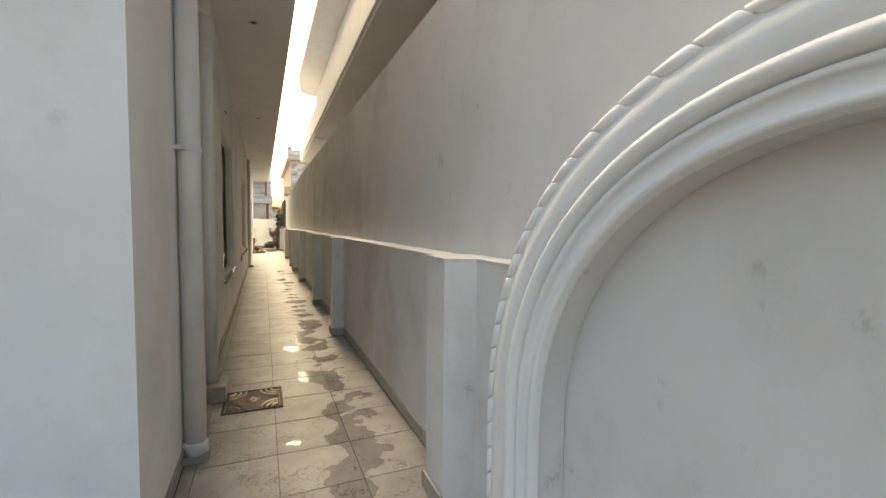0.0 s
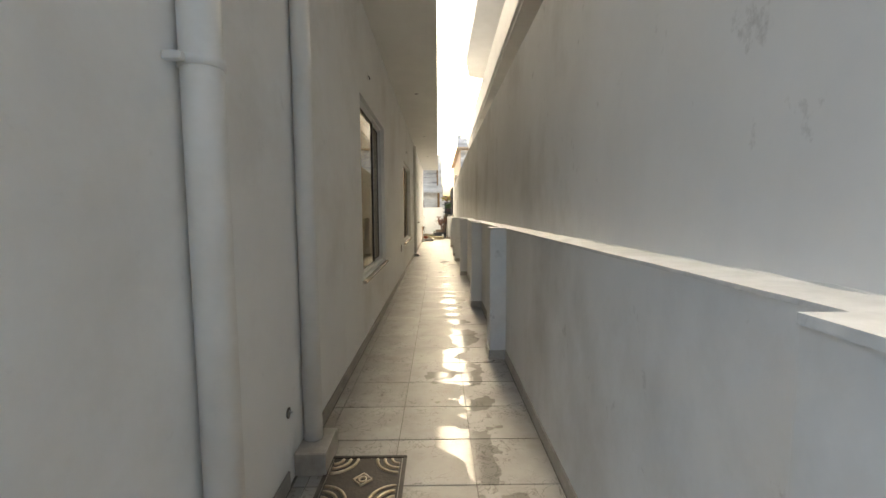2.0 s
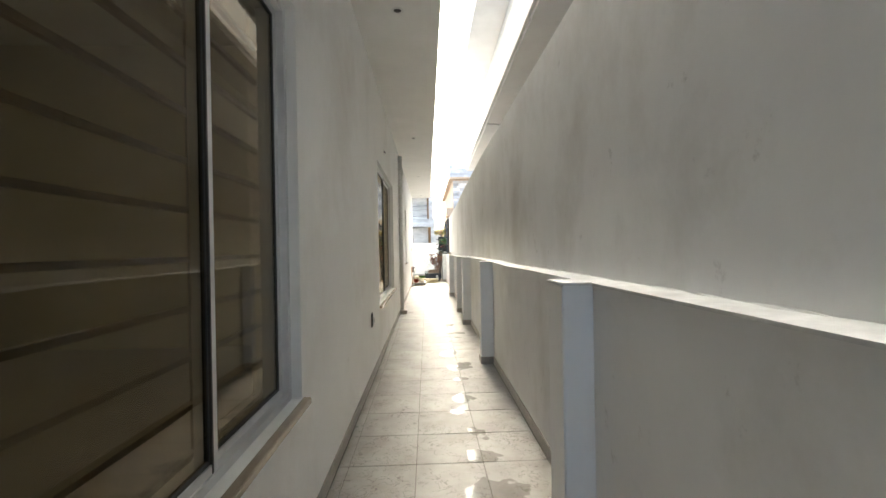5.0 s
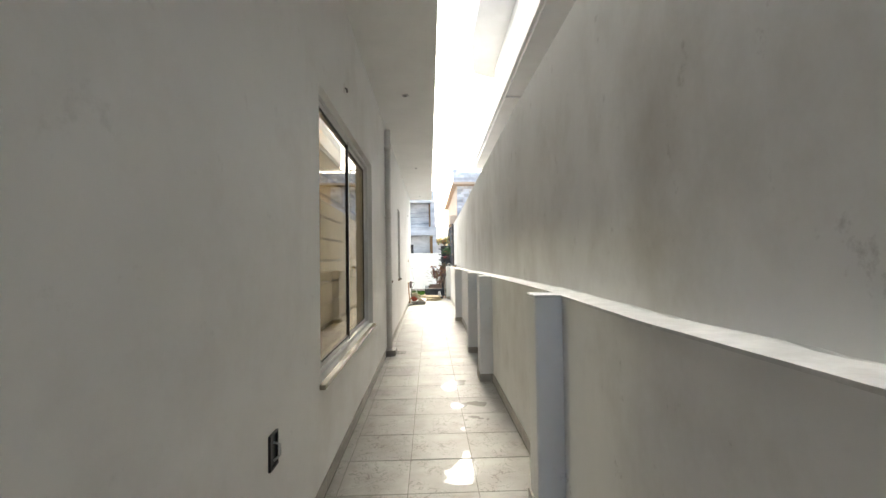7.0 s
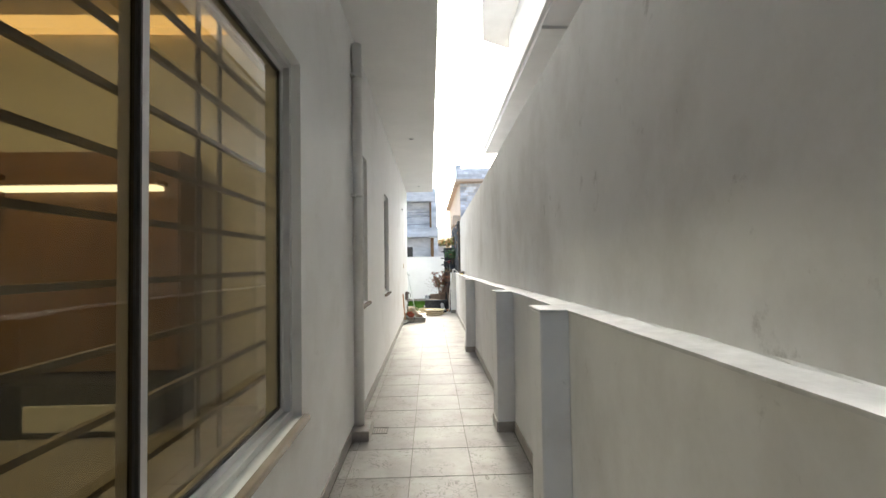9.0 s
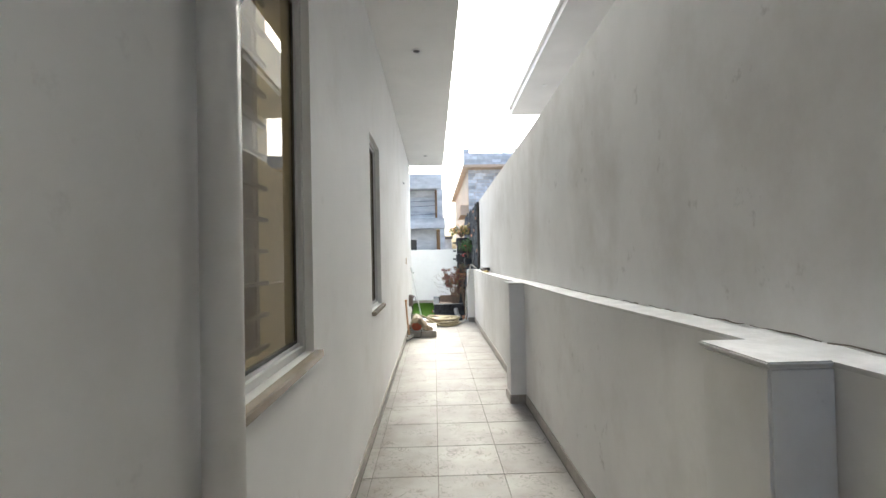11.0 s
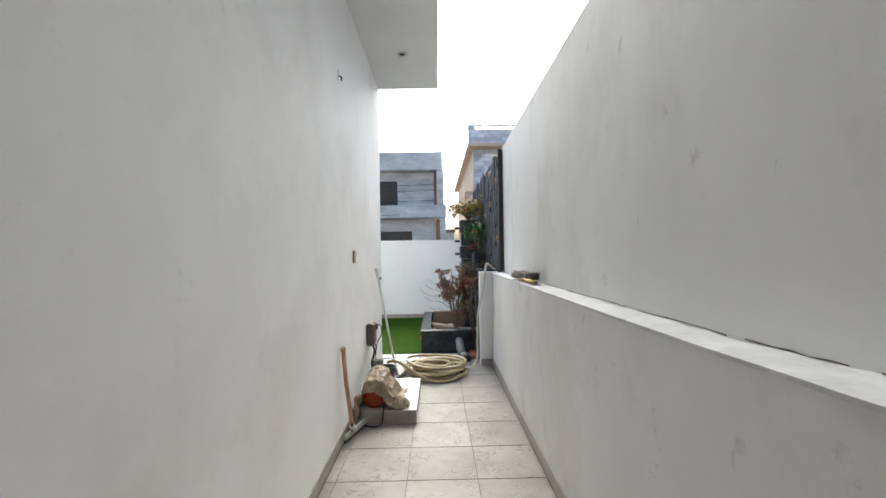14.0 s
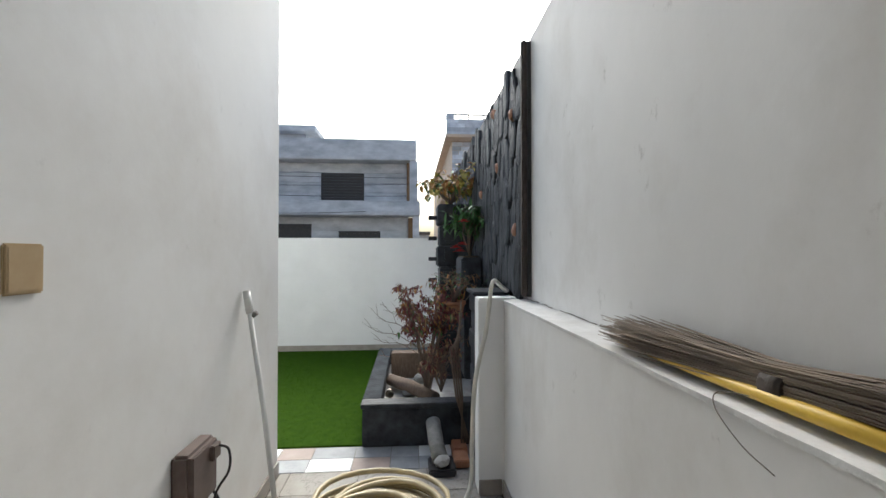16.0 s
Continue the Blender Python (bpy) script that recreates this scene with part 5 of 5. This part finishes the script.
part("body", lathe([(0.06, 0.0), (0.075, 0.01), (0.10, 0.12)], (0, 0, 0), 24), TERRACOTTA, pot)
part("rim", lathe([(0.1005, 0.121), (0.112, 0.124), (0.112, 0.15), (0.098, 0.15), (0.096, 0.13)], (0, 0, 0), 24), TERRACOTTA, pot)
part("soil", lathe([(0.09, 0.128), (0.09, 0.136)], (0, 0, 0), 20), SOIL, pot)
part("hanger", tube([(0.11, 0.05, 0.14), (0.18, 0.14, 0.20), (0.24, 0.16, 0.22)], 0.006, 8), IRON, pot)


# ---- plants ----
def leaf_card(bm, p, d, length, width, bend=0.25):
    """One bent leaf of six faces with a raised midrib."""
    d = d.normalized()
    side = d.cross(Vector((0, 0, 1)))
    side = side.normalized() if side.length > 1e-3 else Vector((1, 0, 0))
    up = side.cross(d)
    prev = None
    for i, w in enumerate((0.12, 0.85, 1.0, 0.6, 0.04)):
        f = i / 4
        c = p + d * length * f - Vector((0, 0, 1)) * bend * length * f * f
        trio = [bm.verts.new(c - side * width * w / 2 + up * width * 0.12 * w), bm.verts.new(c), bm.verts.new(c + side * width * w / 2 + up * width * 0.12 * w)]
        if prev:
            bm.faces.new((prev[0], prev[1], trio[1], trio[0]))
            bm.faces.new((prev[1], prev[2], trio[2], trio[1]))
        prev = trio


def leaf_mesh(name, bm, material):
    me = bpy.data.meshes.new(name)
    bm.to_mesh(me)
    bm.free()
    me.materials.append(material)
    return me


def bush(name, label, base, stems, leaves, seed, kinds, flowers=None, spread=0.3, height=0.6, leaf=(0.05, 0.022), droop=0.4):
    r = random.Random(seed)
    ob = thing(name, label, "plant", at=base)
    tips = []
    for s in range(stems):
        a = 2 * math.pi * s / stems + r.uniform(-0.4, 0.4)
        k = r.uniform(0.5, 1.0)
        top = Vector((math.cos(a) * spread * k, math.sin(a) * spread * k, height * r.uniform(0.65, 1.0)))
        pts = [Vector((0, 0, 0)), top * 0.35 + Vector((r.uniform(-.04, .04), r.uniform(-.04, .04), height * 0.12)), top * 0.7 + Vector((r.uniform(-.04, .04), r.uniform(-.04, .04), height * 0.08)), top]
        wood = bmesh.new()
        tube(smooth(pts, 3), [0.008] * 3 + [0.006] * 3 + [0.004] * 3 + [0.002], 6, wood)
        for q in range(6):
            f = r.uniform(0.35, 1.0)
            o = pts[1].lerp(pts[2], f * 2) if f < 0.5 else pts[2].lerp(pts[3], f * 2 - 1)
            e = o + Vector((r.uniform(-1, 1), r.uniform(-1, 1), r.uniform(-0.6, 0.7))) * 0.14
            tube([o, o.lerp(e, 0.5) + Vector((0, 0, 0.015)), e], [0.004, 0.003, 0.0015], 5, wood)
            tips += [o.lerp(e, 0.4), o.lerp(e, 0.75), e]
        part("stem", wood, BARK, ob)
    for n, (mat, share) in enumerate(kinds):
        bm = bmesh.new()
        for q in range(int(leaves * share)):
            p = r.choice(tips) + Vector((r.uniform(-.03, .03), r.uniform(-.03, .03), r.uniform(-.03, .03)))
            d = Vector((r.uniform(-1, 1), r.uniform(-1, 1), r.uniform(-droop - 0.6, 0.9 - droop)))
            leaf_card(bm, p, d, leaf[0] * r.uniform(0.6, 1.25), leaf[1] * r.uniform(0.6, 1.2), r.uniform(0.0, 0.6))
        lo = new("leaves", leaf_mesh("leaves", bm, mat))
        lo.parent = ob
        tagged(lo, kind="stuff")
    for p in flowers or ():
        bm = bmesh.new()
        for ring, (rad, el) in enumerate(((0.060, 0.2), (0.045, 0.7), (0.028, 1.2))):
            for k in range(7):
                a = 2 * math.pi * k / 7 + ring
                leaf_card(bm, Vector(p), Vector((math.cos(a), math.sin(a), math.tan(el) * 0.7)), rad, 0.034, 0.2)
        fo = new("flower", leaf_mesh("flower", bm, PETAL))
        fo.parent = ob
        fo["label"] = "bright red flower"
    return ob


shrub = bush("dry_shrub", "half-dead shrub with curled red-brown leaves in the planter", (0.80, 24.35, 0.16), 17, 2300, 31, ((LEAF_DRY, 0.66), (LEAF_TAN, 0.12), (LEAF_RUST, 0.12), (LEAF_GREEN, 0.10)), spread=0.38, height=1.10, leaf=(0.040, 0.019), droop=0.85)
trng = random.Random(12)
for z, reach, lift in ((0.55, 0.46, 0.22), (0.62, 0.40, 0.30), (0.50, 0.36, 0.10), (0.70, 0.30, 0.26), (0.40, 0.32, 0.05)):
    bm = bmesh.new()
    pts = smooth([(-0.05, -0.03, z - 0.1), (-0.12 - reach * 0.3, -0.08, z + lift * 0.2), (-0.12 - reach * 0.65, -0.10, z + lift * 0.35), (-0.10 - reach, -0.11, z + lift * 0.75)], 5)
    tube(pts, [0.004 - 0.0002 * q for q in range(len(pts))], 5, bm)
    for q in (6, 9, 12):
        e = pts[q] + Vector((trng.uniform(-0.10, 0.0), trng.uniform(-0.05, 0.05), trng.uniform(0.02, 0.12)))
        tube([pts[q], pts[q].lerp(e, 0.5) + Vector((0, 0, 0.01)), e], [0.0022, 0.0018, 0.001], 4, bm)
    part("twig", bm, BARK, shrub, "thin bare twig")
bush("dry_shrub", "drooping dry branch tangle hanging over the planter edge", (0.90, 24.08, 0.33), 8, 380, 33, ((LEAF_DRY, 0.6), (LEAF_TAN, 0.4)), spread=0.16, height=0.42, leaf=(0.036, 0.014), droop=0.9)
bush("potted_plant", "small rusty green plant in the hanging pot", (1.01, 24.22, 1.035), 6, 150, 35, ((LEAF_GREEN, 0.5), (LEAF_RUST, 0.5)), spread=0.16, height=0.25, leaf=(0.05, 0.012), droop=0.3)
bush("flowering_plant", "green leafy plant with bright red flowers in the slate planter", (1.20, 24.55, 1.435), 8, 260, 37, ((LEAF_GREEN, 1.0),), flowers=((-0.16, -0.31, 0.07), (-0.11, -0.32, 0.10), (-0.13, -0.33, 0.04), (-0.09, -0.28, 0.30)), spread=0.15, height=0.50, leaf=(0.10, 0.035), droop=0.35)
bush("trailing_plant", "yellow and rust coloured bushy plant on the slate tower", (1.08, 25.15, 1.98), 12, 520, 39, ((LEAF_YELLOW, 0.45), (LEAF_RUST, 0.4), (LEAF_GREEN, 0.15)), spread=0.34, height=0.30, leaf=(0.075, 0.04), droop=0.4)
root = thing("dead_vine", "bare twisting grey vine stems hanging beside the pillar", "plant")
for k in range(4):
    part("stem", tube([(1.03 + 0.01 * k, 23.78 + 0.05 * k, 1.1 - 0.1 * k), (1.0 - 0.02 * k, 23.74, 0.75), (1.03 - 0.015 * k, 23.72, 0.4), (1.02 + 0.02 * k, 23.68, 0.08)], 0.007, 6), BARK, root)

# ---- houses behind the yard ----
HA = 39.0
ha = thing("concrete_house", "unfinished grey concrete two-storey house with dark windows", "house")
part("core", box(-9, 0.50, HA + 0.9, HA + 9, -0.04, 6.35), CONCRETE, ha)


def plank_rows(x0, x1, z0, z1, y, n, holes, parent):
    for i in range(n):
        a, b = z0 + (z1 - z0) * i / n, z0 + (z1 - z0) * (i + 1) / n
        spans = [(x0, x1)]
        for hx0, hx1, hz0, hz1 in holes:
            if a < hz1 - 0.02 and b > hz0 + 0.02:
                spans = [s for p, q in spans for s in ((p, min(q, hx0)), (max(p, hx1), q)) if s[1] - s[0] > 0.05]
        for p, q in spans:
            part("panel", box(p + 0.01, q - 0.01, y, y + 0.1, a + 0.012, b - 0.012), CONCRETE, parent)


def far_window(x0, x1, z0, z1, y, parent, slats):
    w = part("window", box(x0, x1, y + 0.11, y + 0.16, z0, z1), ALU_DARK, parent, "dark unglazed window with shutters")
    for k in range(slats):
        z = z0 + (z1 - z0) * (k + 0.5) / slats
        part("slat", box(x0 + 0.03, x1 - 0.03, y + 0.06, y + 0.108, z - 0.015, z + 0.015), BLACK_PLASTIC, w)
    bm = bmesh.new()
    for a in ((x0 - 0.05, x1 + 0.05, z1, z1 + 0.05), (x0 - 0.05, x0, z0, z1), (x1, x1 + 0.05, z0, z1), (x0 - 0.05, x1 + 0.05, z0 - 0.05, z0)):
        add_box(bm, a[0], a[1], y + 0.03, y + 0.15, a[2], a[3])
    part("window_frame", bm, CONCRETE, w)


UW, LW, LW2 = (-3.36, -1.45, 3.84, 5.12), (-2.58, -0.73, 0.9, 2.52), (-5.6, -3.76, 0.9, 2.83)
plank_rows(-9, 0.50, 3.79, 5.55, HA + 0.75, 4, [UW], ha)
plank_rows(-9, 0.45, 0.2, 3.13, HA + 0.75, 5, [LW, LW2], ha)
far_window(*UW, HA + 0.75, ha, 10)
far_window(*LW, HA + 0.75, ha, 10)
far_window(*LW2, HA + 0.75, ha, 0)
part("roof_band", box(-9, 0.88, HA, HA + 0.9, 5.56, 6.45, 0.03), CONCRETE, ha)
part("floor_band", box(-9, 1.03, HA - 0.1, HA + 0.85, 3.15, 3.78, 0.03), CONCRETE, ha)
part("column", box(0.58, 0.93, HA + 0.05, HA + 0.5, 3.79, 5.55, 0.02), CONCRETE, ha)
part("column", box(0.72, 1.0, HA, HA + 0.5, -0.04, 3.14, 0.02), CONCRETE, ha)
# Dark wood colour stands in for shade on the recess and side wall.
part("recess", box(0.45, 0.585, HA + 0.55, HA + 1.2, 3.79, 5.55), DARK_WOOD, ha, "recess filled dark brown for its shade")
part("side_wall", box(0.51, 0.72, HA + 0.9, HA + 9, -0.04, 3.14), DARK_WOOD, ha, "side coloured dark brown for its shade")
part("roof_room", box(-8.5, -4.3, HA + 2.0, HA + 6, 6.36, 7.15), CONCRETE, ha)
part("roof_room_slab", box(-9, -3.75, HA + 1.4, HA + 7, 7.152, 7.42, 0.02), CONCRETE, ha)
part("rebar", tube([(0.84, HA + 0.2, 6.44), (0.85, HA + 0.2, 6.75)], 0.02, 6), IRON, ha)
for k, (z0, z1) in enumerate(((5.0, 4.9), (4.55, 4.62), (4.2, 4.1), (3.35, 3.5))):
    part("cable", tube([(-8.9 + 9.7 * i / 12, HA + 0.65 - 1.2 * math.sin(math.pi * i / 12), z0 + (z1 - z0) * i / 12 - 0.25 * math.sin(math.pi * i / 12)) for i in range(13)], 0.012, 5), BLACK_PLASTIC, ha, "thin black sagging cable")

HB = 42.0
hb = thing("cream_house", "cream rendered house with slate-clad gable and deep eaves", "house")
part("wall", box(2.78, 12, HB + 0.8, HB + 18, -0.04, 7.44), CREAM, hb)
part("roof_slab", box(2.42, 12, HB, HB + 19, 7.46, 7.62, 0.01), CREAM, hb, "cream underside of the eaves")
part("fascia", box(2.44, 12, HB + 0.02, HB + 18.9, 7.621, 7.75), SLATE_SIDING, hb)


def siding(x0, x1, z0, z1, y, rows, parent, width=0.7):
    r = random.Random(17)
    for i in range(rows):
        z = z0 + (z1 - z0) * i / rows
        x = x0 - r.uniform(0, width * 0.6)
        while x < x1:
            a, b = max(x, x0), min(x + width * r.uniform(0.8, 1.2), x1)
            if b - a > 0.05:
                part("slate", box(a + 0.01, b - 0.01, y - r.uniform(0.02, 0.05), y, z + 0.01, z + (z1 - z0) / rows - 0.008), SLATE_SIDING, parent)
            x = b if b < x1 else x1


siding(2.44, 7.0, 7.76, 8.42, HB + 0.1, 3, hb)
siding(2.80, 7.0, 4.0, 7.42, HB + 0.79, 15, hb)
part("parapet", box(2.46, 12, HB + 0.101, HB + 0.3, 7.751, 8.42), SLATE_SIDING, hb)
part("corner_pier", box(2.44, 2.85, HB + 0.05, HB + 0.45, 8.421, 8.70, 0.01), SLATE_SIDING, hb)
part("top_rail", tube([(2.85, HB + 0.2, 8.68), (9, HB + 0.2, 8.68)], 0.05, 8), RAIL, hb)
for k in range(7):
    part("rail_post", tube([(3.6 + k * 0.8, HB + 0.2, 8.42), (3.6 + k * 0.8, HB + 0.2, 8.66)], 0.04, 8), RAIL, hb)
part("balcony", box(2.25, 2.77, HB + 0.9, HB + 5, 4.3, 5.0, 0.02), CREAM, hb)
fh = thing("far_house", "low brown-roofed house far behind the yard wall", "house")
part("wall", box(1.3, 2.3, 60, 68, -0.04, 3.3), SLATE_SIDING, fh)
part("roof", box(1.1, 2.4, 59.5, 68.5, 3.302, 3.6, 0.02), IRON, fh)

# ---- floor tiles ----
PITCH, ROW0 = 0.451, 2.483
COLS = [(LEFT + 0.013, -0.138), (-0.138, 0.312), (0.312, 0.762), (0.762, RIGHT - 0.013)]
floor_ob = bpy.data.objects["floor"]
tile_mesh = {}
for ci, (a, b) in enumerate(COLS):
    tile_mesh[ci] = mesh_of("tile", box(-(b - a) / 2 + 0.0026, (b - a) / 2 - 0.0026, -PITCH / 2 + 0.0032, PITCH / 2 - 0.0032, -0.008, 0.0, 0.0012), TILE)
trng = random.Random(11)
for r in range(-14, 46):
    y = ROW0 + (r + 0.5) * PITCH
    for ci, (a, b) in enumerate(COLS):
        if y < FRONT and ci == 0:
            continue
        t = new("tile", tile_mesh[ci])
        t.location = ((a + b) / 2, y, trng.uniform(-0.0006, 0.0006))
        t.parent = floor_ob
for ci, (a, b) in enumerate(COLS):
    t = new("tile", mesh_of("tile", box(a + 0.0026, b - 0.0026, ROW0 + 46 * PITCH + 0.0026, 23.497, -0.008, 0.0, 0.0012), TILE))
    t.parent = floor_ob
